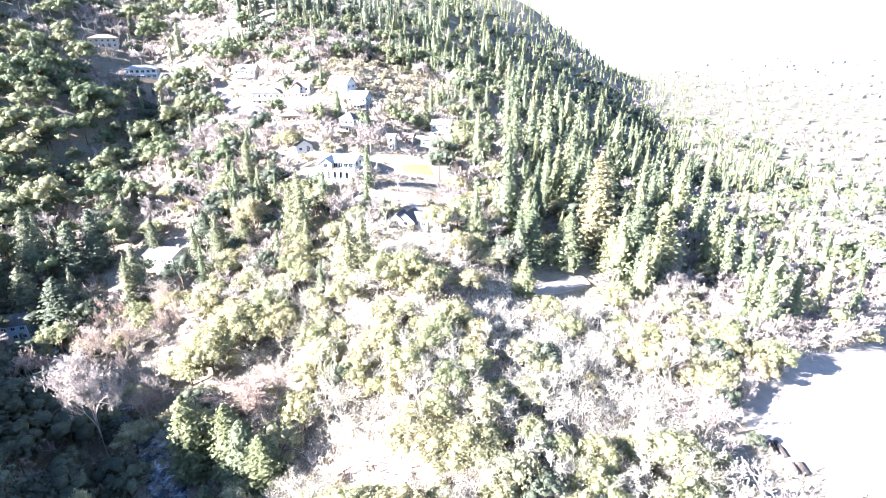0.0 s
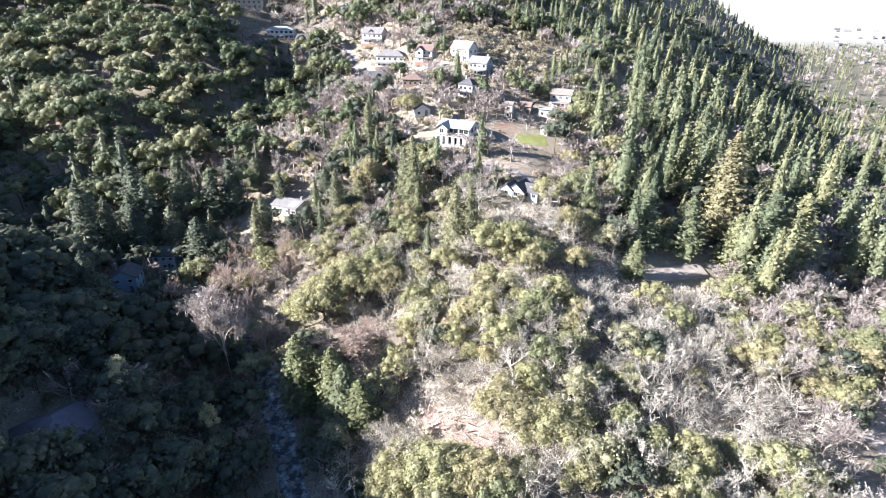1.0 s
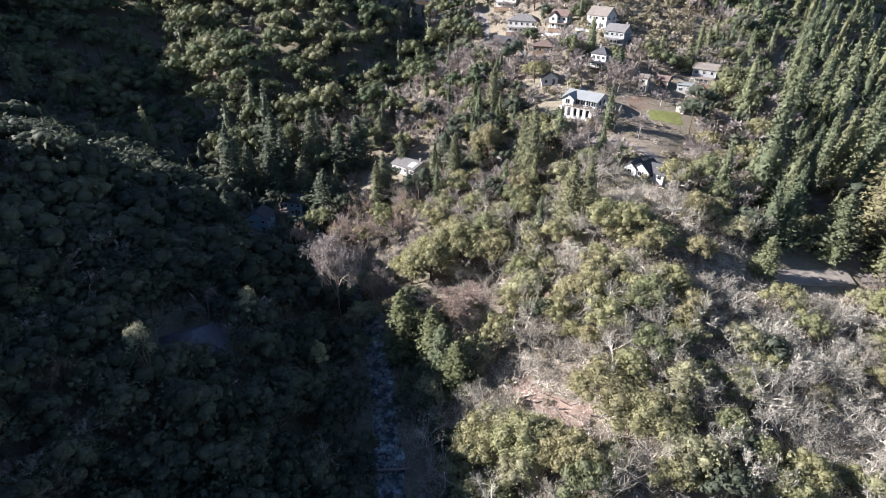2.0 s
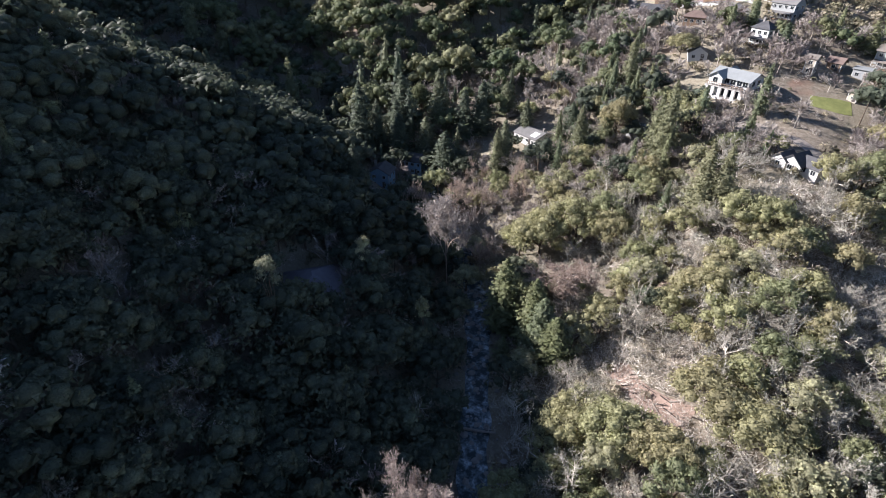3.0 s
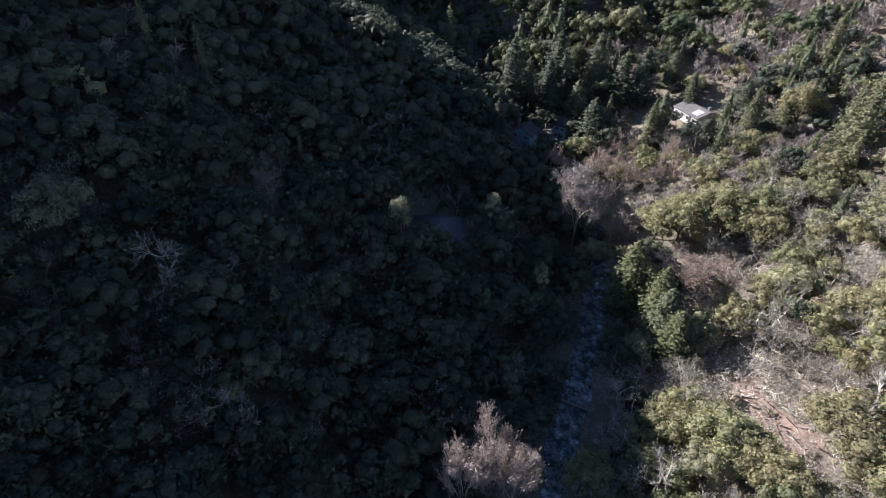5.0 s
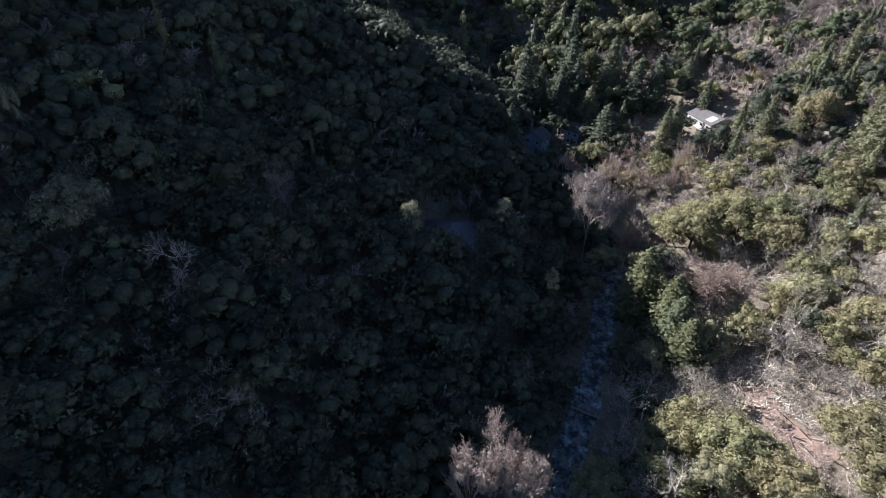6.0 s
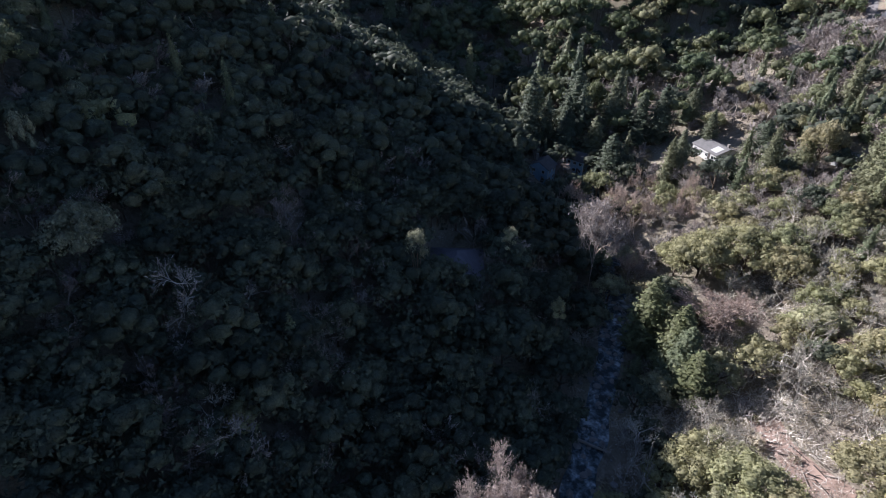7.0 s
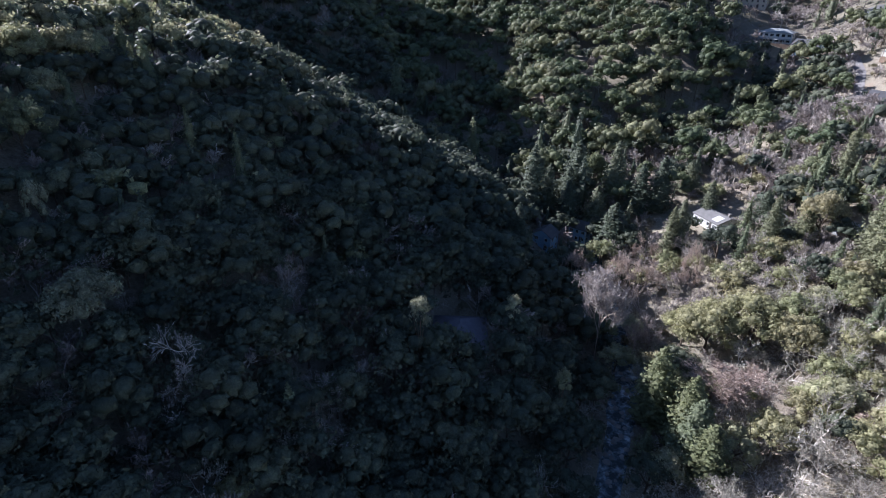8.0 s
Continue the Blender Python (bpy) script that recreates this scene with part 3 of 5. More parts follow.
def template(kind, which, name, label, category, group, leaf=None):
    """A tree as a thing of its own: an empty at its foot with trunk and crown, out of the way until copied."""
    near, _, bark, leaf0 = KINDS[kind]
    (tv, tf), (cv, cf) = near[which]
    ob = tagged(new(name), label, category, group)
    if isinstance(leaf, tuple):
        bark, leaf = leaf
    part("trunk", mesh_of("trunk", tv, tf, [bark]), None, ob)
    part("crown", mesh_of("crown", cv, cf, [leaf or leaf0], smooth=True), None, ob)
    return ob


def stand(x, y, turn, scale, sink=0.0, tall=1.0):
    return Matrix.LocRotScale((x, y, ground_z(x, y) - sink), Euler((0, 0, turn)), (scale, scale, scale * tall))


def woodland(name, kind, far, places, label, category, leaf=None):
    """Uncountable trees joined into one object: places are rows of x, y, turn, scale, tint."""
    near, low, bark, leaf0 = KINDS[kind]
    temps = low if far else near
    places = np.asarray(places, float)
    V, F, I, T, base = [], [], [], [], 0
    zs = height(places[:, 0], places[:, 1])
    for w, ((tv, tf), (cv, cf)) in enumerate(temps):
        sel = np.arange(len(places)) % len(temps) == w
        P, Z = places[sel], zs[sel]
        tvs = np.array([tuple(v) for v in tv], float)
        tri = [(f[0], f[1], f[2]) for f in tf] + [(f[0], f[2], f[3]) for f in tf if len(f) == 4]
        ctri = [(f[0], f[1], f[2]) for f in cf] + [(f[0], f[2], f[3]) for f in cf if len(f) == 4]
        lv = np.concatenate([tvs, cv])
        lf = np.concatenate([np.array(tri), np.array(ctri) + len(tvs)])
        li = np.array([0] * len(tri) + [1] * len(ctri))
        c, s = np.cos(P[:, 2])[:, None], np.sin(P[:, 2])[:, None]
        X = (lv[:, 0] * c - lv[:, 1] * s) * P[:, 3:4] + P[:, 0:1]
        Y = (lv[:, 0] * s + lv[:, 1] * c) * P[:, 3:4] + P[:, 1:2]
        ZZ = lv[:, 2][None] * P[:, 3:4] + Z[:, None]
        V.append(np.stack([X, Y, ZZ], -1).reshape(-1, 3))
        F.append((lf[None] + (np.arange(len(P)) * len(lv))[:, None, None]).reshape(-1, 3) + base)
        I.append(np.tile(li, len(P)))
        T.append(np.repeat(P[:, 4], len(lf)))
        base += len(P) * len(lv)
    V, F = np.concatenate(V), np.concatenate(F)
    me = bpy.data.meshes.new(name)
    me.vertices.add(len(V))
    me.vertices.foreach_set("co", V.ravel())
    me.loops.add(F.size)
    me.loops.foreach_set("vertex_index", F.ravel().astype(np.int32))
    me.polygons.add(len(F))
    me.polygons.foreach_set("loop_start", np.arange(0, F.size, 3, dtype=np.int32))
    me.materials.append(bark)
    me.materials.append(leaf or leaf0)
    me.polygons.foreach_set("material_index", np.concatenate(I).astype(np.int32))
    me.polygons.foreach_set("use_smooth", np.ones(len(F), bool))
    me.update(calc_edges=True)
    me.attributes.new("tint", "FLOAT", "FACE").data.foreach_set("value", np.concatenate(T).astype(np.float32))
    return tagged(new(name, me), label, category, kind="stuff")


# ---- houses ----
def slab(points, thick):
    """A flat plate: its upper outline and a thickness downwards."""
    bm = bmesh.new()
    top = [bm.verts.new(p) for p in points]
    low = [bm.verts.new((p[0], p[1], p[2] - thick)) for p in points]
    bm.faces.new(top)
    bm.faces.new(low[::-1])
    for i in range(len(points)):
        j = (i + 1) % len(points)
        bm.faces.new((top[i], low[i], low[j], top[j]))
    return bm


def merge(*bms):
    out = bmesh.new()
    for b in bms:
        me = bpy.data.meshes.new("tmp")
        b.to_mesh(me)
        b.free()
        out.from_mesh(me)
        bpy.data.meshes.remove(me)
    return out


def roof_on(parent, roof, w, d, h, rise, mat, x0=0.0, y0=0.0, over=0.6, z0=0.0):
    """The roof's slopes, each a part of its own. roof: side (ridge along the front), front (gable to the front), hip, flat or shed."""
    a, b, e = w / 2 + over, d / 2 + over, over * rise / (max(0.1, (d if roof == "side" else w) / 2))
    z = h + z0
    if roof == "side":
        sheets = [[(-a, -b, z - e), (a, -b, z - e), (a, 0, z + rise), (-a, 0, z + rise)], [(a, b, z - e), (-a, b, z - e), (-a, 0, z + rise), (a, 0, z + rise)]]
    elif roof == "front":
        sheets = [[(-a, b, z - e), (-a, -b, z - e), (0, -b, z + rise), (0, b, z + rise)], [(a, -b, z - e), (a, b, z - e), (0, b, z + rise), (0, -b, z + rise)]]
    elif roof == "hip":
        m = min(a, b) * 0.95
        if a >= b:
            p, q = (-(a - m), 0, z + rise), (a - m, 0, z + rise)
        else:
            p, q = (0, -(b - m), z + rise), (0, b - m, z + rise)
        c = [(-a, -b, z - 0.1), (a, -b, z - 0.1), (a, b, z - 0.1), (-a, b, z - 0.1)]
        sheets = ([[c[0], c[1], q, p], [c[1], c[2], q], [c[2], c[3], p, q], [c[3], c[0], p]] if a >= b
                  else [[c[0], c[1], p], [c[1], c[2], q, p], [c[2], c[3], q], [c[3], c[0], p, q]])
    elif roof == "shed":
        sheets = [[(-a, -b, z), (a, -b, z), (a, b, z + rise), (-a, b, z + rise)]]
    else:
        sheets = [[(-a, -b, z + 0.3), (a, -b, z + 0.3), (a, b, z + 0.45), (-a, b, z + 0.45)]]
    for s in sheets:
        part("roof", slab([(p[0] + x0, p[1] + y0, p[2] + 0.25) for p in s], 0.22), mat, parent)


def body(w, d, h, roof, rise, x0=0.0, y0=0.0, z0=0.0, deep=5.0):
    """The outer walls with their gables."""
    bm = bmesh.new()
    a, b, z = w / 2, d / 2, h + z0
    if roof == "side":
        prof = [(-b, -deep), (b, -deep), (b, z), (0, z + rise), (-b, z)]
        left, right = [bm.verts.new((-a + x0, y + y0, q)) for y, q in prof], [bm.verts.new((a + x0, y + y0, q)) for y, q in prof]
    elif roof == "front":
        prof = [(-a, -deep), (a, -deep), (a, z), (0, z + rise), (-a, z)]
        left, right = [bm.verts.new((q + x0, -b + y0, k)) for q, k in prof], [bm.verts.new((q + x0, b + y0, k)) for q, k in prof]
    else:
        return box(-a + x0, -b + y0, -deep, a + x0, b + y0, z + 0.1)
    bm.faces.new(left)
    bm.faces.new(right[::-1])
    n = len(prof)
    for i in range(n):
        j = (i + 1) % n
        bm.faces.new((left[i], right[i], right[j], left[j]))
    return bm


def window_mesh(w, h):
    t = 0.09
    frame_bm = merge(box(-w / 2 - t, -0.10, -t, -w / 2, 0.04, h + t), box(w / 2, -0.10, -t, w / 2 + t, 0.04, h + t), box(-w / 2, -0.10, h, w / 2, 0.04, h + t),
                     box(-w / 2, -0.13, -t, w / 2, 0.04, 0), box(-0.03, -0.07, 0, 0.03, 0.02, h))
    pane_bm = box(-w / 2, -0.03, 0, w / 2, 0.03, h)
    made = []
    for name, bm, mat in (("frame", frame_bm, TRIM), ("pane", pane_bm, GLASS)):
        me = bpy.data.meshes.new(name)
        bm.to_mesh(me)
        bm.free()
        me.materials.append(mat)
        made.append(me)
    return made


def windows_on(parent, meshes, spots):
    """Windows at (x, y, z, degrees): each a pane with its frame."""
    for x, y, z, turn in spots:
        pane = new("window", meshes[1])
        pane.parent, pane.matrix_basis = parent, pose(x, y, z, 0, 0, turn)
        edge = new("frame", meshes[0])
        edge.parent = pane


def grid_spots(w, d, floors, cols, floor_h=2.8, low=1.0, sides=2, x0=0.0, y0=0.0):
    spots = []
    for f in range(floors):
        z = f * floor_h + low
        spots += [(x0 + w * ((i + 0.5) / cols - 0.5), y0 - d / 2, z, 0) for i in range(cols)]
        spots += [(x0 + w / 2, y0 + d * ((i + 0.5) / sides - 0.5), z, 90) for i in range(sides)]
        spots += [(x0 - w / 2, y0 + d * ((i + 0.5) / sides - 0.5), z, -90) for i in range(sides)]
    return spots


HOUSES = []   # x, y, radius and the clear depth in front of each


def house(x, y, turn, w, d, floors, roof, rise, wall, roof_mat, label, cols=4, win=(1.3, 1.3), chimney=None, wing=None, porch=False, name="house", clear=22.0, lift=0.2, floor_h=3.3, half=None):
    top = tagged(new(name), label, "house" if name == "house" else name.replace("_", " "))
    z = ground_z(x, y) + lift
    x, y = x + x / math.hypot(x, y) * d / 2, y + y / math.hypot(x, y) * d / 2
    top.matrix_basis = pose(x, y, z, 0, 0, turn)
    HOUSES.append((x, y, 0.5 * math.hypot(w, d), clear, half or w * 0.5 + 1))
    h = floors * floor_h
    walls = part("wall", body(w, d, h, roof, rise), wall, top)
    roof_on(top, roof, w, d, h, rise, roof_mat)
    panes = window_mesh(*win)
    windows_on(top, panes, grid_spots(w, d, floors, cols, floor_h))
    part("door", box(w * 0.22 - 0.6, -d / 2 - 0.06, 0, w * 0.22 + 0.7, -d / 2 + 0.02, 2.75, bevel=0.02), DOOR_PAINT, top)
    for e in (-1, 1):   # pale boards at the front corners
        part("corner_board", box(e * w / 2 - 0.12, -d / 2 - 0.05, -0.3, e * w / 2 + 0.12, -d / 2 + 0.1, h - 0.02), TRIM, top)
    if chimney:
        cx, cy = chimney
        stack = part("chimney", merge(box(cx - 0.45, cy - 0.45, h * 0.6, cx + 0.45, cy + 0.45, h + rise + 1.0, bevel=0.03),
                                      box(cx - 0.55, cy - 0.55, h + rise + 1.0, cx + 0.55, cy + 0.55, h + rise + 1.18)), STONE, top)
    for wx, wy, ww, wd, wf, wroof, wrise in ([wing] if isinstance(wing, tuple) else wing or []):
        part("wall", body(ww, wd, wf * floor_h, wroof, wrise, wx, wy), wall, top)
        roof_on(top, wroof, ww, wd, wf * floor_h, wrise, roof_mat, wx, wy)
        windows_on(top, panes, grid_spots(ww, wd, wf, max(1, int(ww / 3)), floor_h, x0=wx, y0=wy, sides=1))
    if porch:
        part("porch_roof", slab([(-w / 2, -d / 2 - 2.6, 2.55), (w / 2, -d / 2 - 2.6, 2.55), (w / 2, -d / 2, 3.1), (-w / 2, -d / 2, 3.1)], 0.18), roof_mat, top)
        part("deck", box(-w / 2, -d / 2 - 2.6, -3.0, w / 2, -d / 2 - 0.01, 0.0), WOOD_WALL, top)
        for i in range(6):
            px = -w / 2 + 0.2 + (w - 0.4) * i / 5
            part("post", box(px - 0.09, -d / 2 - 2.5, 0, px + 0.09, -d / 2 - 2.32, 2.5), TRIM, top)
        for zz in (0.5, 0.95):
            part("rail", box(-w / 2, -d / 2 - 2.44, zz, w / 2, -d / 2 - 2.38, zz + 0.07), TRIM, top)
    return top


def terrace_house(x, y, turn):
    """The big white house on the slope: a lower storey of deep openings between piers, a roof terrace, and an upper storey set back under a low grey roof."""
    w, d, low, up = 15.5, 11.5, 3.5, 3.2
    top = tagged(new("house"), "large white hillside house with a pillared lower storey and roof terrace", "house")
    z = ground_z(x, y) + 0.2
    x, y = x + x / math.hypot(x, y) * d * 0.75, y + y / math.hypot(x, y) * d * 0.75
    top.matrix_basis = pose(x, y, z, 0, 0, turn)
    HOUSES.append((x, y, 11.0, 26, w * 0.5 + 1))
    front = -d / 2 - 4.0
    part("plinth", box(-w / 2, front - 0.05, -5, w / 2, front + 1.0, -0.4), WHITE_WALL, top)
    part("wall", box(-w / 2, -d / 2 - 2.4, -5, w / 2, d / 2, low - 0.3), WHITE_WALL, top, "shaded wall behind the pillars")
    part("terrace", box(-w / 2 - 0.2, front - 0.2, low - 0.28, w / 2 + 0.2, -d / 2 + 0.01, low, bevel=0.04), CONCRETE, top)
    for i in range(6):
        px = -w / 2 + 0.55 + (w - 1.1) * i / 5
        part("pillar", box(px - 0.7, front, -5, px + 0.7, front + 0.9, low - 0.29, bevel=0.05), WHITE_WALL, top)
    for i in range(5):
        px = -w / 2 + 0.55 + (w - 1.1) * (i + 0.5) / 5
        part("glass_door", box(px - 1.1, -d / 2 - 2.47, 0, px + 1.1, -d / 2 - 2.41, 2.7), GLASS, top)
    for i in range(22):
        px = -w / 2 + 0.1 + (w - 0.2) * i / 21
        part("baluster", box(px - 0.07, front, low, px + 0.07, front + 0.12, low + 1.15), WOOD_WALL, top)
    part("rail", box(-w / 2, front - 0.05, low + 1.15, w / 2, front + 0.18, low + 1.27), WOOD_WALL, top)
    for px, py, sw, sd in ((-0.5, -7.6, 2.4, 1.3), (2.6, -8.2, 1.6, 1.6), (5.2, -7.4, 2.6, 1.2), (6.6, -8.6, 1.4, 1.4)):
        part("terrace_table", merge(box(px - sw / 2, py - sd / 2, low + 0.85, px + sw / 2, py + sd / 2, low + 0.95), box(px - 0.15, py - 0.15, low, px + 0.15, py + 0.15, low + 0.85)), DARK_ROOF, top)
    part("wall", body(w, d, low + up, "side", 2.2, deep=0), WHITE_WALL, top)
    roof_on(top, "side", w, d, low + up, 2.2, PALE_ROOF, over=0.9)
    part("wall", body(5.6, d + 2.6, low + up, "front", 1.9, -w / 2 + 3.0, -1.3, deep=0), WHITE_WALL, top)
    roof_on(top, "front", 5.6, d + 2.6, low + up, 1.9, PALE_ROOF, -w / 2 + 3.0, -1.3, over=0.7)
    panes = window_mesh(1.9, 1.9)
    windows_on(top, panes, [(px, -d / 2, low + 0.8, 0) for px in (-1.2, 1.4, 4.0, 6.4)] + [(-w / 2 + 3.0, -d / 2 - 2.6, low + 1.0, 0)] + [(w / 2, py, zz, 90) for py in (-2, 2) for zz in (1.2, low + 0.9)])
    return top


terrace_house(-45.1, 235.7, -14)
_low_house = house(-113.4, 200.7, -14, 13.5, 12.0, 1, "side", 1.8, WHITE_WALL, GREY_ROOF, "low white house with a broad grey shingle roof", cols=4, chimney=(4.5, 1.5), clear=26, half=8)
part("skylight", slab([(2.2, -5.2, 3.88), (5.6, -5.2, 3.88), (5.6, -1.6, 4.95), (2.2, -1.6, 4.95)], 0.12), TRIM, _low_house, "pale roof panel")
house(-13.1, 199.5, -24, 7.0, 7.5, 1, "front", 2.8, WHITE_WALL, DARK_ROOF, "white craftsman house with dark gabled roof", cols=3, win=(1.4, 1.5), clear=34, half=9.0, wing=[(-4.0, -1.2, 5.4, 6.0, 1, "front", 2.0), (5.2, 1.4, 6.5, 6.0, 1, "side", 2.2)])
house(-71.4, 213.0, -6, 8.5, 6.0, 1, "flat", 0.4, WHITE_WALL, PALE_ROOF, "small flat-roofed white cottage among the trees", cols=3, clear=5)
house(-154.6, 144.8, 22, 9.0, 7.5, 2, "front", 2.6, BLUE_WALL, DARK_ROOF, "blue-grey gabled house with chimney in deep shade", cols=2, chimney=(-3.6, 1.0), clear=30)
house(-155.5, 167.3, 18, 8.5, 7.5, 2, "side", 2.4, BLUE_WALL, DARK_ROOF, "dark blue house half hidden by firs", cols=3)
_shady_house = house(-101.5, 65.7, 56, 15.5, 17.0, 1, "hip", 4.2, WOOD_WALL, SLATE_ROOF, "dark hip-roofed house deep in canyon shade", cols=3, clear=14, wing=(3.5, -8.5, 6.5, 5.0, 1, "front", 1.8))
for e in (-1.1, 1.1):
    part("skylight", slab([(e - 0.8, -4.2, 5.62), (e + 0.8, -4.2, 5.62), (e + 0.8, -2.6, 6.45), (e - 0.8, -2.6, 6.45)], 0.1), TRIM, _shady_house, "pale skylight")
house(-213.0, 395.0, 16, 21.0, 12.0, 2, "hip", 2.2, WHITE_WALL, PALE_ROOF, "wide grey two-storey house with pale hip roof", cols=6, win=(2.0, 1.6), clear=20, half=12, porch=True)
house(-187.7, 388.1, 0, 16.0, 10.0, 2, "side", 3.2, BLUE_WALL, DARK_ROOF, "blue-grey house with steep gables", cols=4, clear=20, half=9, porch=True, wing=(-3.5, -4.5, 6.0, 5.0, 2, "front", 2.6))
house(-127.4, 363.4, -6, 14.0, 9.5, 2, "side", 3.4, WHITE_WALL, GREY_ROOF, "white house with dormer and grey roof on the upper slope", cols=4, clear=30, porch=True, chimney=(4.0, 1.5), wing=(-1.0, -2.2, 4.0, 4.0, 2, "front", 2.0))
house(-105.9, 331.4, 2, 17.5, 10.5, 2, "hip", 3.0, WHITE_WALL, GREY_ROOF, "broad white hip-roofed house with a long porch", cols=5, clear=34, porch=True, chimney=(-5, 1))
house(-79.6, 315.7, -8, 9.5, 8.0, 2, "side", 2.6, WHITE_WALL, BROWN_ROOF, "white house with a brown gable roof", cols=3, clear=28, porch=True, wing=(-2.4, -4.2, 4.6, 3.4, 2, "front", 1.8))
house(-56.8, 310.8, -26, 12.5, 8.5, 2, "side", 3.6, WHITE_WALL, TAN_ROOF, "tall white house with tan roof, gable end in blue shade", cols=3, clear=18, chimney=(-4.5, 2.0))
house(-45.4, 299.9, -20, 10.8, 8.0, 2, "side", 2.8, GREY_WALL, GREY_ROOF, "pale grey house with a grey shingle roof", cols=4, clear=18, porch=True, chimney=(3.5, 1.5))
house(-47.8, 276.3, -18, 7.8, 7.4, 2, "hip", 2.6, WHITE_WALL, DARK_ROOF, "white cube-like house with dark hip roof and front balcony", cols=3, clear=24, porch=True, chimney=(-2.2, 1.6))
house(-80.1, 287.7, 6, 11.0, 8.0, 1, "hip", 2.4, WOOD_WALL, BROWN_ROOF, "low house under a brown hip roof", cols=4, clear=30)
house(-107.0, 302.8, 4, 12.5, 8.0, 1, "side", 3.4, GREY_WALL, DARK_ROOF, "dark-roofed house with white-trimmed gables", cols=3, clear=30, wing=(2.6, -4.2, 4.4, 3.4, 1, "front", 2.4))
house(-68.2, 257.5, 24, 7.5, 8.5, 1, "front", 2.4, WHITE_WALL, GREY_ROOF, "white house with grey gable roof among trees", cols=2, clear=28)
house(-0.4, 287.0, -14, 10.5, 7.0, 2, "side", 2.0, GREY_WALL, TAN_ROOF, "tan-roofed grey cabin with a railed deck", cols=3, clear=24, porch=True)
house(-25.3, 265.3, -10, 3.6, 4.0, 2, "side", 1.0, CREAM_WALL, TAN_ROOF, "narrow cream garden house", cols=1, clear=20)
house(-17.8, 275.8, -14, 5.6, 4.5, 1, "side", 1.6, WOOD_WALL, BROWN_ROOF, "small wooden shed with brown roof", cols=1, name="shed", clear=20)
house(-7.6, 275.6, -10, 6.4, 5.0, 1, "flat", 0.3, GREY_WALL, PALE_ROOF, "grey flat-roofed carport beside the cabin", cols=2, name="carport", clear=20)
house(-7.1, 258.6, -14, 3.2, 2.8, 1, "shed", 0.5, CREAM_WALL, TAN_ROOF, "little yellow garden shed at the lawn", cols=1, win=(0.8, 0.8), name="shed", clear=20)
house(-252.5, 424.5, 22, 19.0, 12.0, 2, "hip", 2.2, CREAM_WALL, CLAY_ROOF, "orange stucco villa with a clay tile roof", cols=5, clear=30, half=11)
house(-161.5, 422.1, 14, 24.0, 10.0, 1, "hip", 2.4, WHITE_WALL, GREY_ROOF, "long low white house near the ridge", cols=6, clear=18)

# ---- roads, lawn, gravel, water ----
strip("road", [(-176, 402), (-160, 380), (-141, 356), (-133, 340), (-120, 329), (-95, 319), (-69, 306), (-54, 295), (-40, 288), (-24, 276)], 4.2, ASPHALT, "narrow grey hillside lane between the houses", "road")
strip("driveway", [(-133, 340), (-126, 322), (-112, 310), (-98, 296), (-78, 276)], 3.0, ASPHALT, "worn grey driveway", "driveway")
strip("driveway", [(-48, 219), (-32, 223), (-16, 219), (4, 207), (-2, 203)], 4.2, GRAVEL, "pale gravel drive below the white house", "driveway")
strip("gravel_yard", [(33, 180), (46, 186), (58, 192)], 6.0, GRAVEL, "open gravel clearing under tall firs", "gravel")
strip("road", [(60, 194), (90, 214), (120, 232), (150, 262)], 5.0, GRAVEL, "gravel lane through the firs", "road")
strip("lawn", [(-20, 250), (-13, 252), (-6, 254)], 9.0, LAWN, "bright green mown lawn", "lawn", lift=0.1, wobble=0.7)
strip("bare_soil", [(-30, 108), (-24, 104), (-16, 101), (-8, 100)], 7.0, RED_SOIL, "reddish bare soil clearing with fallen branches", "soil", lift=0.06, wobble=0.8)
strip("field", [(100, 112), (128, 134), (165, 152), (215, 165)], 44.0, FIELD_GRASS, "pale dry open field", "field", lift=0.2)
strip("creek", [(40, -57), (0, 0), (-45, 64), (-66, 95), (-85, 121), (-110, 139), (-150, 166)], 8.0, WATER, "shallow creek with white rapids between wooded banks", "creek", lift=0.35, wobble=0.6)
part_log, part_faces = tube([(-55.5, 71.0, ground_z(-55.5, 71) + 1.0), (-51, 73.5, ground_z(-51, 73.5) + 0.9), (-46.5, 76, ground_z(-46.5, 76) + 1.2)], [0.4, 0.36, 0.25], 8)
tagged(new("fallen_log", mesh_of("fallen_log", part_log, part_faces, [LOG_WOOD], smooth=True)), "pale fallen log lying across the creek", "log")

rng = np.random.default_rng(5)
for k in range(16):
    f, a, l = rng.random(), rng.uniform(-0.6, 0.9), rng.uniform(2.0, 5.0)
    x, y = -33 + 25 * f + rng.normal(0, 1.2), 109 - 10 * f + rng.normal(0, 2.2)
    ends = [(x + math.cos(a) * l * q, y + math.sin(a) * l * q + 0.3 * math.sin(q * 9), ground_z(x + math.cos(a) * l * q, y + math.sin(a) * l * q) + 0.35) for q in (-0.5, 0, 0.5)]
    v, q, _ = join((*tube(ends, [0.16, 0.13, 0.06], 5), 0), (*tube([ends[1], (ends[1][0] + 0.8, ends[1][1] + 1.1, ends[1][2] + 0.5)], [0.08, 0.03], 4), 0))
    tagged(new("fallen_branch", mesh_of("fallen_branch", v, q, [DARK_TIMBER if k % 3 else LOG_WOOD])), "dark fallen branch lying on bare soil" if k % 3 else "pale fallen branch lying on bare soil", "branch", "fallen branches")


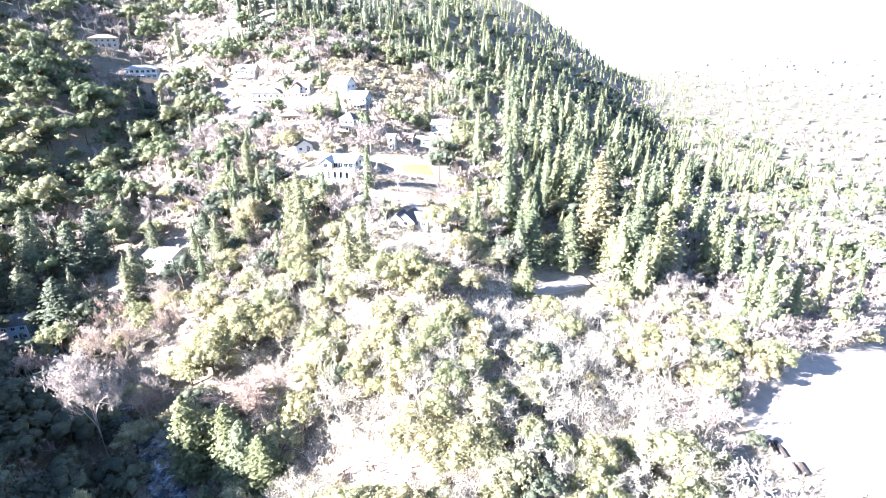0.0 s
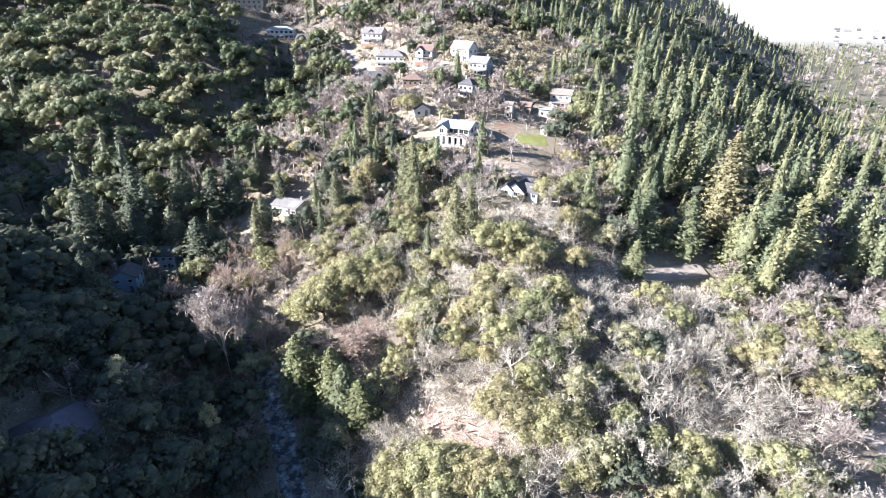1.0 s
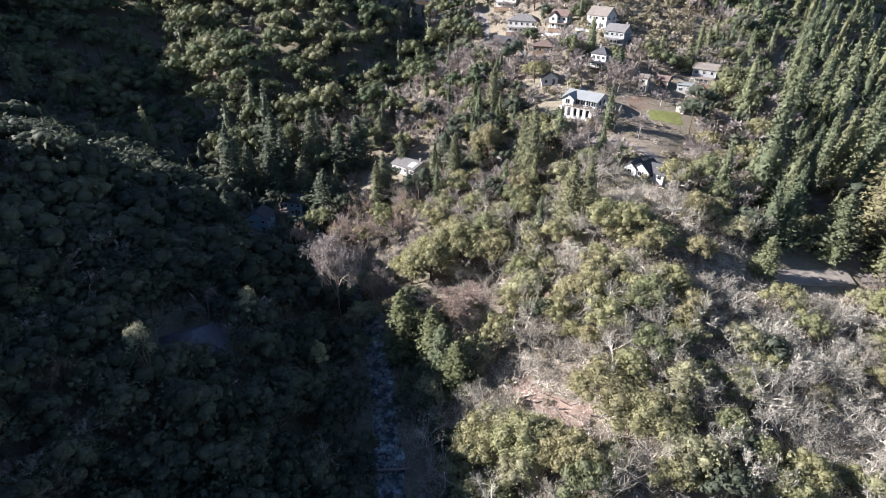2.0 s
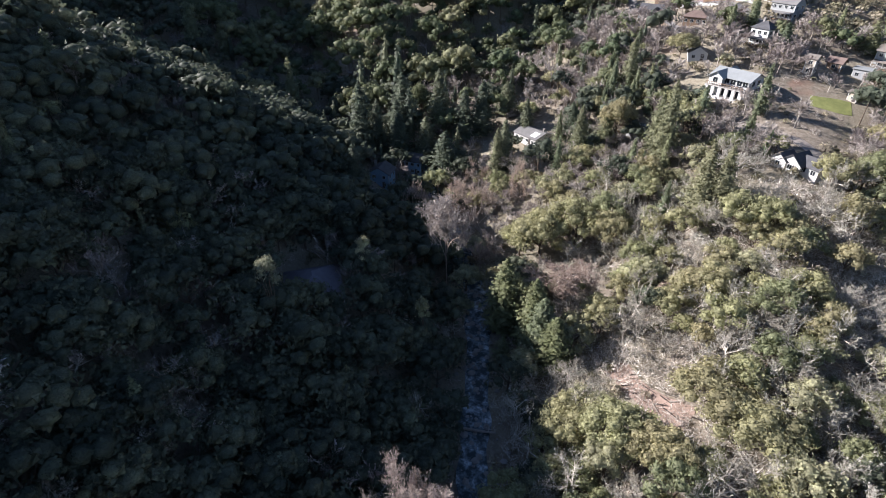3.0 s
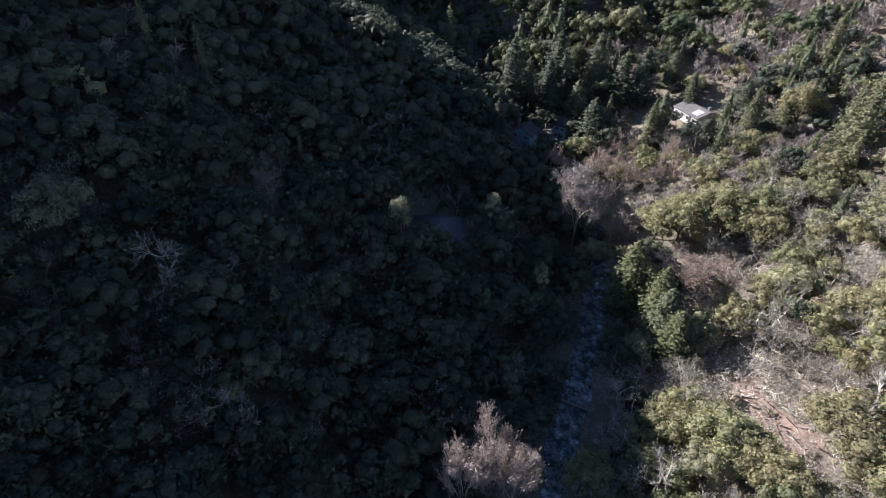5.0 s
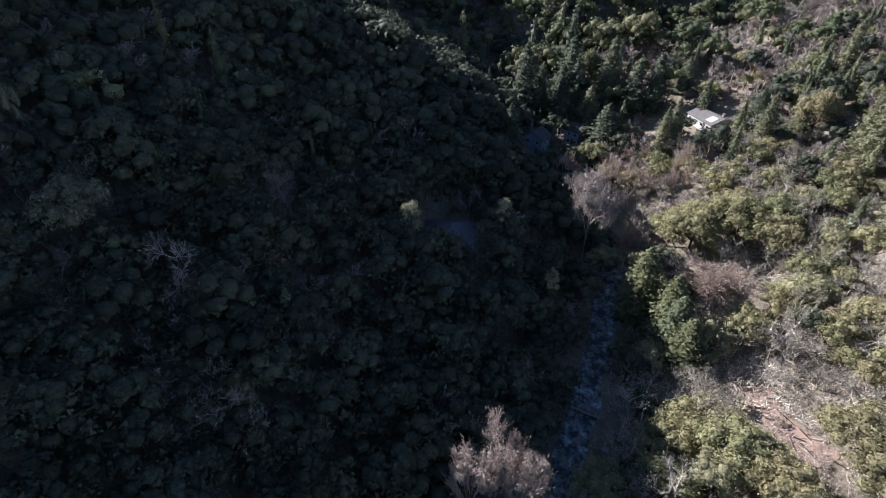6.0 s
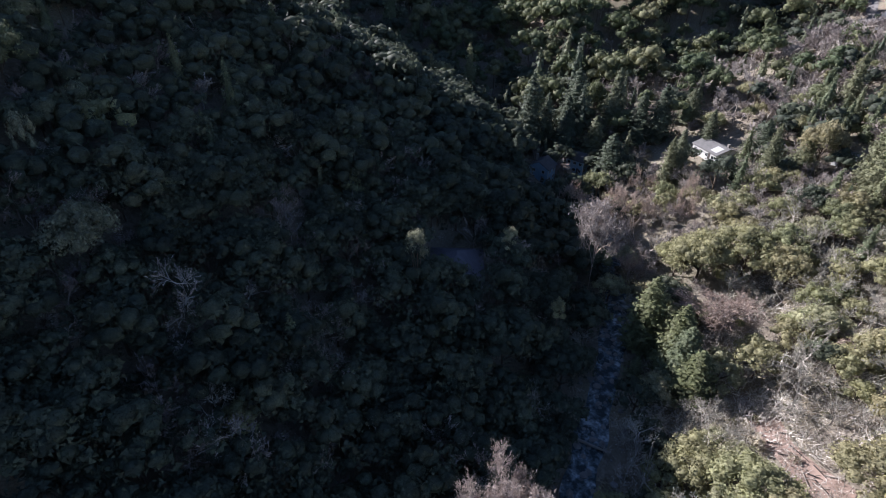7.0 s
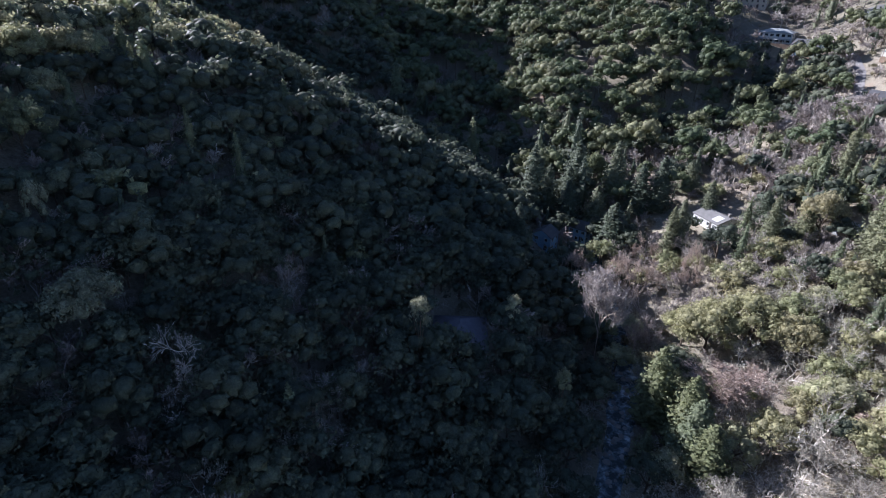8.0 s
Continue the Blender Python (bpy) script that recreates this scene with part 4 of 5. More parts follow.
def pebble(seed):
    r = np.random.default_rng(seed)
    bm = bmesh.new()
    bmesh.ops.create_icosphere(bm, subdivisions=1, radius=1)
    for v in bm.verts:
        v.co *= 0.75 + 0.45 * r.random()
        v.co.z *= 0.6
    out = [tuple(v.co) for v in bm.verts], [tuple(v.index for v in f.verts) for f in bm.faces]
    bm.free()
    return out


rock_v, rock_f, base = [], [], 0
stones = [pebble(s) for s in range(5)]
for k in range(420):
    a, b, f = MAIN_CREEK[1], MAIN_CREEK[2], rng.uniform(-0.15, 1.0)
    off = rng.normal(0, 1) * 4.2
    x, y = a[0] + (b[0] - a[0]) * f + 0.82 * off, a[1] + (b[1] - a[1]) * f + 0.57 * off
    s, (pv, pf) = rng.uniform(0.25, 1.0) ** 1.6 * 1.3, stones[k % 5]
    z = ground_z(x, y) + 0.25
    rock_v += [(p[0] * s + x, p[1] * s + y, p[2] * s + z) for p in pv]
    rock_f += [tuple(i + base for i in q) for q in pf]
    base += len(pv)
tagged(new("creek_rocks", mesh_of("creek_rocks", rock_v, rock_f, [STONE])), "grey boulders and cobbles along the creek bed", "rocks", kind="stuff")

# ---- the field's edge: old timber walls and a slab ----
def timber_wall(ax, ay, bx, by, wide):
    """A low wall of stacked dark sleepers between two places."""
    l, turn = math.dist((ax, ay), (bx, by)), math.degrees(math.atan2(by - ay, bx - ax))
    top = tagged(new("timber_wall"), "low dark wall of stacked timbers at the field's edge", "wall", "timber walls")
    top.matrix_basis = pose((ax + bx) / 2, (ay + by) / 2, ground_z((ax + bx) / 2, (ay + by) / 2), 0, 0, turn)
    for k in range(3):
        part("sleeper", box(-l / 2 + 0.1 * (k % 2), -wide / 2 + 0.04 * k, 0.42 * k - 0.3, l / 2 - 0.1 * (k % 2), wide / 2 - 0.04 * k, 0.42 * k + 0.1, bevel=0.04), DARK_TIMBER, top)
    for e in (-1, 1):
        part("stake", box(e * l * 0.46 - 0.12, -wide / 2 - 0.2, -1, e * l * 0.46 + 0.12, -wide / 2 - 0.01, 1.1), LOG_WOOD, top)


timber_wall(93.6, 117.6, 93.4, 113.6, 0.5)
timber_wall(95.4, 118.6, 94.8, 112.5, 1.1)
timber_wall(95.1, 110.3, 94.7, 106.4, 0.5)
timber_wall(96.9, 110.2, 96.6, 105.9, 1.1)
slab_bm = box(-2.6, -1.9, -0.6, 2.6, 1.9, 0.3, bevel=0.05)
pad = new("concrete_slab", bpy.data.meshes.new("concrete_slab"))
slab_bm.to_mesh(pad.data)
slab_bm.free()
pad.data.materials.append(ASPHALT)
pad.matrix_basis = pose(105.4, 118.9, ground_z(105.4, 118.9) + 0.2, 0, 0, 30)
tagged(pad, "flat grey concrete slab on the pale field", "slab")

for k in range(3):
    x, y = -119.6 + 1.3 * k, 80.4 + 1.5 * k
    v, f = tube([(x - 2.6, y - 1.0, ground_z(x, y) + 2.3), (x, y, ground_z(x, y) + 1.6), (x + 2.8, y + 1.0, ground_z(x + 2.8, y + 1) + 0.3)], [0.2, 0.18, 0.15], 6)
    tagged(new("pole", mesh_of("pole", v, f, [LOG_WOOD], smooth=True)), "long pale pole leaning behind the shaded house", "pole", "poles")

# ---- village clutter: a parking pad, a wood pile, low garden walls ----
pad = new("parking_pad", bpy.data.meshes.new("parking_pad"))
pad_bm = box(-3.2, -2.2, -1.2, 3.2, 2.2, 0.25, bevel=0.06)
pad_bm.to_mesh(pad.data)
pad_bm.free()
pad.data.materials.append(CONCRETE)
pad.matrix_basis = pose(-4.5, 203.0, ground_z(-4.5, 203) + 0.25, 4, 0, -20)
tagged(pad, "pale concrete parking pad beside the craftsman house", "pad")
for k in range(9):
    x, y = 0.5 + (k % 5) * 0.9, 211.0 + (k // 5) * 1.2 + 0.3 * (k % 2)
    v, f = tube([(x - 1.8, y - 0.4, ground_z(x, y) + 0.4 + 0.15 * (k % 3)), (x, y, ground_z(x, y) + 0.55), (x + 1.9, y + 0.5, ground_z(x, y) + 0.5)], [0.22, 0.2, 0.16], 6)
    tagged(new("timber_log", mesh_of("timber_log", v, f, [RED_WOOD], smooth=True)), "reddish cut log in a loose pile", "log", "wood pile")


def garden_wall(line, tall, label):
    """A low wall in straight bays, each bay a panel on its own footing with a pillar between."""
    top = tagged(new("garden_wall"), label, "wall")
    for (ax, ay), (bx, by) in zip(line, line[1:]):
        n = max(1, int(math.dist((ax, ay), (bx, by)) / 5))
        for i in range(n):
            px, py, qx, qy = ax + (bx - ax) * i / n, ay + (by - ay) * i / n, ax + (bx - ax) * (i + 1) / n, ay + (by - ay) * (i + 1) / n
            l, turn_, z = math.dist((px, py), (qx, qy)), math.degrees(math.atan2(qy - py, qx - px)), max(ground_z(px, py), ground_z(qx, qy))
            panel = part("panel", box(0.15, -0.14, -1.5, l - 0.15, 0.14, tall, bevel=0.03), TRIM, top)
            panel.matrix_basis = pose(px, py, z, 0, 0, turn_)
            post = part("post", box(-0.2, -0.2, -1.5, 0.15, 0.2, tall + 0.2, bevel=0.03), TRIM, top)
            post.matrix_basis = pose(px, py, z, 0, 0, turn_)


garden_wall([(-70, 310.5), (-59.5, 306.5)], 1.5, "white rendered garden wall beside the lane")
garden_wall([(-125, 334.0), (-98, 316.5), (-76, 307.5)], 0.8, "low pale wall along the lane")

# ---- single trees that stand out ----
SPECIAL = []   # x, y, radius kept free


def lone(kind, which, x, y, tall, spread, label, category, name, leaf=None, turn=0.0, clear=3.0):
    ob = template(kind, which, name, label, category, "", leaf)
    v = KINDS[kind][0][which][1][0]
    k, s = tall / v[:, 2].max(), spread / np.quantile(np.hypot(v[:, 0], v[:, 1]), 0.985)
    ob.matrix_basis = Matrix.LocRotScale((x, y, ground_z(x, y)), Euler((0, 0, turn)), (s, s, k))
    SPECIAL.append((x, y, clear))
    return ob


lone("grand", 0, 64.9, 212.3, 44, 11.0, "tall yellowing conifer with bronze-green tiers", "tree", "conifer_tree", YELLOW_NEEDLE, clear=6)
for i, (x, y, tall, wide) in enumerate(((-40.6, 35.8, 39, 5.2), (-40.8, 30.6, 36.5, 5.0), (-35.2, 37.4, 36.5, 5.2))):
    lone("plume", i, x, y, tall, wide, "tall pinkish leafless tree catching the sun", "tree", "leafless_tree", (PINK_TWIG, PINK_SPRAY), turn=0.4 + 2 * i, clear=4)
lone("full", 2, -97.9, 165.4, 14, 5, "reddish-brown leafless tree with fine upright twigs", "tree", "leafless_tree", (BROWN_TWIG, BROWN_SPRAY), clear=4)
lone("high", 1, -97.6, 50.6, 27, 3.4, "pale leafy tree lit beside the dark roof", "tree", "leafy_tree", SUNLIT_LEAF, clear=2)
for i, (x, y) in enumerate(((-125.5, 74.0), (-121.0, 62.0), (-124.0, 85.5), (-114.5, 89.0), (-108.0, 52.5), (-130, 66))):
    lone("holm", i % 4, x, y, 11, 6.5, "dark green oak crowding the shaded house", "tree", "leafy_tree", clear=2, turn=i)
for x, y, tall, wide in ((-77.3, 83.0, 23, 2.4), (-98.5, 81.8, 22, 2.4)):
    lone("high", 0, x, y, tall, wide, "slender tree whose top catches the sun above the shaded canyon", "tree", "leafy_tree", clear=2, turn=x)
lone("fir", 0, 73.3, 173.4, 12, 3.2, "small yellow-green cypress among bare brush", "tree", "conifer_tree", YELLOW_NEEDLE, clear=3)

lone("full", 1, 48.0, 150.0, 10, 9, "pale leafless tree with tangled white branches", "tree", "leafless_tree", (PALE_TWIG, PALE_SPRAY), turn=0.7, clear=6)
lone("oak", 0, 88.0, 116.0, 6, 3.2, "dark bushy tree beside the timber walls", "tree", "leafy_tree", HOLM_LEAF, clear=4)
lone("oak", 1, -28.0, 134.0, 7, 4, "small russet-leaved oak on the sunny slope", "tree", "leafy_tree", BROWN_TWIG, clear=3)

FORK = ((-183.7, 161.1, 37, 8.5), (-180.5, 168.3, 28, 6), (-177.9, 183.6, 37, 10), (-163.9, 194.7, 33, 7.5), (-150.0, 196.8, 25, 7), (-143.6, 202.6, 27, 7.4), (-145.5, 121.5, 22, 5.6),
        (-141.3, 171.5, 25, 8.5), (-118.6, 184.6, 24, 5.2), (-122.8, 208.5, 15, 4.0), (-99.5, 207.5, 18, 5.5), (-176.0, 177.3, 27, 6), (-140.2, 218.0, 17, 6), (-158, 178, 24, 7), (-168, 170, 26, 7))
for i, (x, y, tall, wide) in enumerate(FORK):
    lone("grand", i % 2, x, y, tall, wide, "tall green fir at the canyon's fork", "tree", "conifer_tree", DARK_NEEDLE, clear=5, turn=i)
lone("broad", 0, -181.1, 198.7, 22, 8.5, "rounded bright green oak between the firs", "tree", "leafy_tree", HILL_LEAF, clear=6)
for i, (x, y, tall, wide) in enumerate(((-321, 159, 32, 7.4), (-311.5, 171.4, 21, 5.5), (-306.2, 189.5, 27, 7.1), (-243.9, 167.1, 32, 6.7), (-392.8, 284.8, 21, 6.2), (-257.5, 131.3, 18, 5), (-275.6, 118.5, 17, 6.5))):
    lone("fir", i % 4, x, y, tall, wide, "tall fir rising behind the shaded spur", "tree", "conifer_tree", clear=5, turn=x)
for i, (x, y, tall, wide) in enumerate(((-192.3, 49.9, 17, 4.6), (-166.9, 14.3, 17, 2.8), (-154.1, 24.4, 22, 3.0), (-146.3, 14.7, 13, 2.2), (-206.1, 4.4, 14, 3.6), (-194.1, 5.7, 16, 3.2), (-192.1, 9.0, 21, 4.8), (-174.9, -12.0, 15, 3.8))):
    lone("fir", i % 4, x, y, tall, wide, "slim grey-green fir rising out of the dark slope", "tree", "conifer_tree", clear=4, turn=x)
CREST = ((-285.5, 51.0, 14.1, 9.7), (-286.1, 58.6, 14.0, 15.6), (-291.7, 70.0, 15.1, 10.4), (-279.5, 84.5, 12.8, 9.3), (-284.6, 94.9, 10.9, 7.2), (-274.7, 104.8, 12.1, 8.6), (-266.6, 119.0, 9.8, 6.2), (-259.6, 129.2, 9.3, 7.0), (-249.6, 139.7, 14.2, 9.9), (-242.6, 147.6, 14.7, 8.3))
for i, (x, y, tall, wide) in enumerate(CREST):
    lone("oak", i % 4, x, y, tall, wide, "leafy tree on the spur's crest with its crown in the sun", "tree", "leafy_tree", clear=wide * 0.6, turn=i)
for i, (x, y, tall, wide) in enumerate(((-193.9, -10.1, 15, 9), (-195.4, -4.8, 14, 7), (-189.8, -20.5, 15, 9), (-158.5, -23.0, 15, 6.9), (-177.7, -16.4, 12, 5.7))):
    lone("broad", i % 3, x, y, tall, wide, "broad bright oak high on the shaded hill", "tree", "leafy_tree", clear=wide * 0.6, turn=i)
# the sun on this crown is put into its pale leaf colour
lone("broad", 1, -115.2, -16.5, 16, 8, "broad tree on the dark slope, leaves paled as if sunlit", "tree", "leafy_tree", SUNLIT_LEAF, clear=6)
for i, (x, y, tall, wide) in enumerate(((-137.8, -21.3, 13, 3), (-152.1, -10.2, 12, 4.2))):
    lone("oak", i, x, y, tall, wide, "small pale-leaved tree on the dark slope", "tree", "leafy_tree", SUNLIT_LEAF, clear=3)
for x, y in ((-85.4, 13.7), (-81, -5), (-67, 12), (-90, 22), (-74, 24)):
    lone("full", int(-x) % 3, x, y, 12, 7, "leafless tree with lichen-grey branches in deep shade", "tree", "leafless_tree", (PALE_TWIG, PALE_SPRAY), clear=2.5, turn=y)
for x, y, tall in ((-35.7, 100.1, 5.5), (-31, 98, 4.5), (-38, 104, 5.0)):
    lone("bare", int(tall) % 4, x, y, tall, 3.5, "white lichen-covered bush at the shadow's edge", "bush", "lichen_bush", (PALE_TWIG, PALE_SPRAY), clear=3, turn=y)

lone("grand", 1, -67.5, 110.5, 28, 7.5, "bright green cypress at the creek bank", "tree", "conifer_tree", GREEN_NEEDLE, clear=8)
lone("grand", 0, -56.5, 109, 25, 6.4, "tall narrow green cedar on the sunny creek bank", "tree", "conifer_tree", GREEN_NEEDLE, clear=7)
lone("grand", 1, -51.5, 105, 22, 6.6, "dark green cedar on the sunny creek bank", "tree", "conifer_tree", turn=1, clear=7)
lone("grand", 0, -46, 103, 18, 6.2, "short green cedar on the sunny creek bank", "tree", "conifer_tree", GREEN_NEEDLE, turn=2, clear=6)
lone("fir", 1, -60.6, 99.4, 9, 3.5, "small fir over the creek", "tree", "conifer_tree", clear=3)
lone("grand", 1, 30.4, 176.4, 16, 4.8, "blue-green young fir beside the gravel clearing", "tree", "conifer_tree", clear=4)
lone("grand", 0, 80.4, 203.8, 31, 11, "broad bright green cedar with layered boughs", "tree", "conifer_tree", turn=1, clear=7)
lone("grand", 1, 91.0, 205.4, 32, 11, "broad bright green cedar with layered boughs", "tree", "conifer_tree", turn=2, clear=7)
lone("grand", 0, 50.4, 197.0, 24, 8, "sunlit fir with a dark side", "tree", "conifer_tree", turn=3, clear=5)
lone("grand", 1, 34.5, 192.8, 24, 7, "green fir in a tight stand", "tree", "conifer_tree", turn=4, clear=5)
lone("grand", 0, 68.2, 198.4, 23, 7, "green fir at the clearing's edge", "tree", "conifer_tree", turn=5, clear=5)
for i, (x, y, tall, wide) in enumerate(((-119.5, 180.5, 23, 5), (-89.1, 194.7, 25, 5.6), (-56.3, 197.8, 33, 6.6), (-28.5, 173.3, 25, 6.3), (-33.9, 172.9, 26, 7.4), (-89.8, 240.4, 24, 5.7), (-62.0, 204.9, 24, 6.1), (-82.7, 206.1, 17, 6.4))):
    lone("grand", i % 2, x, y, tall, wide * 0.85, "tall olive-green fir among leafless trees", "tree", "conifer_tree", OLIVE_NEEDLE, clear=5, turn=i)
for i, (x, y, tall, wide) in enumerate(((-62.7, 279.7, 13, 4), (-39.4, 277.8, 11, 5), (-9.8, 293.1, 14, 5.7), (13.1, 305.5, 14, 5), (-51.7, 219.8, 16, 6.4))):
    lone("fir", i % 4, x, y, tall, wide, "dark garden fir between the houses", "tree", "conifer_tree", clear=4, turn=i)
lone("plume", 1, -91.9, 111.6, 40.0, 9, "tall leafless tree with a long bare trunk by the creek", "tree", "leafless_tree", (BROWN_TWIG, GREY_SPRAY), turn=1.4, clear=6)
for i, (x, y, tall, wide) in enumerate(((-128.1, 135.0, 20, 8), (-116.8, 145.9, 22, 9), (-118.9, 166.6, 18, 8), (-99.2, 168.9, 20, 4.5), (-88.1, 126.3, 16, 7))):
    lone("full", i % 3, x, y, tall, wide, "brown leafless tree with fine sunlit twigs on the creek bank", "tree", "leafless_tree", (BROWN_TWIG, BROWN_SPRAY), turn=i, clear=6)
lone("full", 2, -108.9, 151.6, 22, 10, "grey-brown leafless tree above the creek bend", "tree", "leafless_tree", (BROWN_TWIG, BROWN_SPRAY), turn=3.1, clear=7)
lone("plume", 2, -53.0, 124.0, 19, 13, "wide mauve-brown leafless tree on the sunny bank", "tree", "leafless_tree", (GREY_TWIG, BROWN_SPRAY), turn=2.2, clear=9)
for i, (x, y, tall, wide) in enumerate(((-76.0, 145.5, 20, 11.6), (-66.8, 154.5, 19, 11.7), (-56.6, 154.7, 16, 9.4), (-83.2, 144.3, 15, 8.6), (-75.4, 258.3, 12, 7.3), (-49.4, 202.2, 10, 6.0), (-79.8, 208.8, 20, 8.5))):
    lone("broad", i % 3, x, y, tall, wide, "broad olive-brown oak with a domed crown", "tree", "leafy_tree", clear=wide * 0.75, turn=i)
for i, (x, y, tall, wide) in enumerate(((-31.0, 84.0, 12, 8.6), (-19.2, 86.9, 13, 9.8), (-9.5, 85.3, 13, 8.9), (-6.0, 105.0, 11, 11.0), (4.0, 100.5, 12, 10.8), (-9.8, 136.8, 10, 7.2))):
    lone("broad", i % 3, x, y, tall, wide, "broad yellow-green oak at the clearing's edge", "tree", "leafy_tree", clear=wide * 0.75, turn=i)
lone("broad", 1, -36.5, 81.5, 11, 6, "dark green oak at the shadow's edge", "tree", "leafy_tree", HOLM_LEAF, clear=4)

# ---- woods: what grows where ----
rng = np.random.default_rng(11)


def scatter(x0, x1, y0, y1, step, jitter=0.45):
    xs, ys = np.meshgrid(np.arange(x0, x1, step), np.arange(y0, y1, step * 0.87))
    xs = xs + (np.arange(len(ys)) % 2)[:, None] * step / 2
    p = np.stack([xs.ravel(), ys.ravel()], 1)
    return p + rng.uniform(-jitter, jitter, p.shape) * step


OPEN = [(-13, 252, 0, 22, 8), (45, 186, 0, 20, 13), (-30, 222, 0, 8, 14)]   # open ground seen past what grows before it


def clear_of(p):
    """0: nothing may stand here; 1: scrub only; 3: leafless trees too; 4: any tree."""
    x, y = p[:, 0], p[:, 1]
    free = np.full(len(p), 4)
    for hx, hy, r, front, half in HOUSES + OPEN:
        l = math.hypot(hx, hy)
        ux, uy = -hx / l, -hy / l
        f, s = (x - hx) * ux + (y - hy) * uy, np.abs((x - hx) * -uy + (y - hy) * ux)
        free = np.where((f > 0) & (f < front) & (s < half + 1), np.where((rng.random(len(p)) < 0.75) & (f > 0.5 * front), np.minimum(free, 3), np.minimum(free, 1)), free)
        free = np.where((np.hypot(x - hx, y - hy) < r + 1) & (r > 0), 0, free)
    for hx, hy, r, front, half in HOUSES:   # the gardens lie open to the sun
        if front > 17:
            free = np.where(np.hypot(x - hx + 0.93 * (r + 6), y - hy + 0.37 * (r + 6)) < r, np.minimum(free, 1), free)
    for sx_, sy_, r in SPECIAL:
        free = np.where(np.hypot(x - sx_, y - sy_) < r, np.minimum(free, 1), free)
    d, _, _ = along(MAIN_CREEK, x, y)
    open_bed = (y < 118) & (x > -95)
    free = np.where((d < 3.5) & open_bed, 0, np.where(((d < 6.0) & open_bed) | (d < 3), np.minimum(free, 1), free))
    for line, wide in (([(-176, 402, 0), (-141, 356, 0), (-133, 340, 0), (-95, 319, 0), (-69, 306, 0), (-54, 295, 0), (-14, 268, 0)], 3.2),
                       ([(-48, 219, 0), (-32, 223, 0), (-16, 219, 0), (-2, 203, 0)], 5), ([(31, 179, 0), (60, 194, 0)], 8), ([(-20, 250, 0), (-6, 254, 0)], 8),
                       ([(100, 112, 0), (128, 134, 0), (165, 152, 0), (215, 165, 0)], 20)):
        d, _, _ = along(line, x, y)
        free = np.where(d < wide, 0, free)
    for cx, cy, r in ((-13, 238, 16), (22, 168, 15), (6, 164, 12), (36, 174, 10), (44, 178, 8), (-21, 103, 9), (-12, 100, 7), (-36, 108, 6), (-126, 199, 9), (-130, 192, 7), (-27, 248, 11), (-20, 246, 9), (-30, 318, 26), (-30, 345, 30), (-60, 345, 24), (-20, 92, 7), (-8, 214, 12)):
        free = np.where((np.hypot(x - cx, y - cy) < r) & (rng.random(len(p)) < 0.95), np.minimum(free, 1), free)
    return free


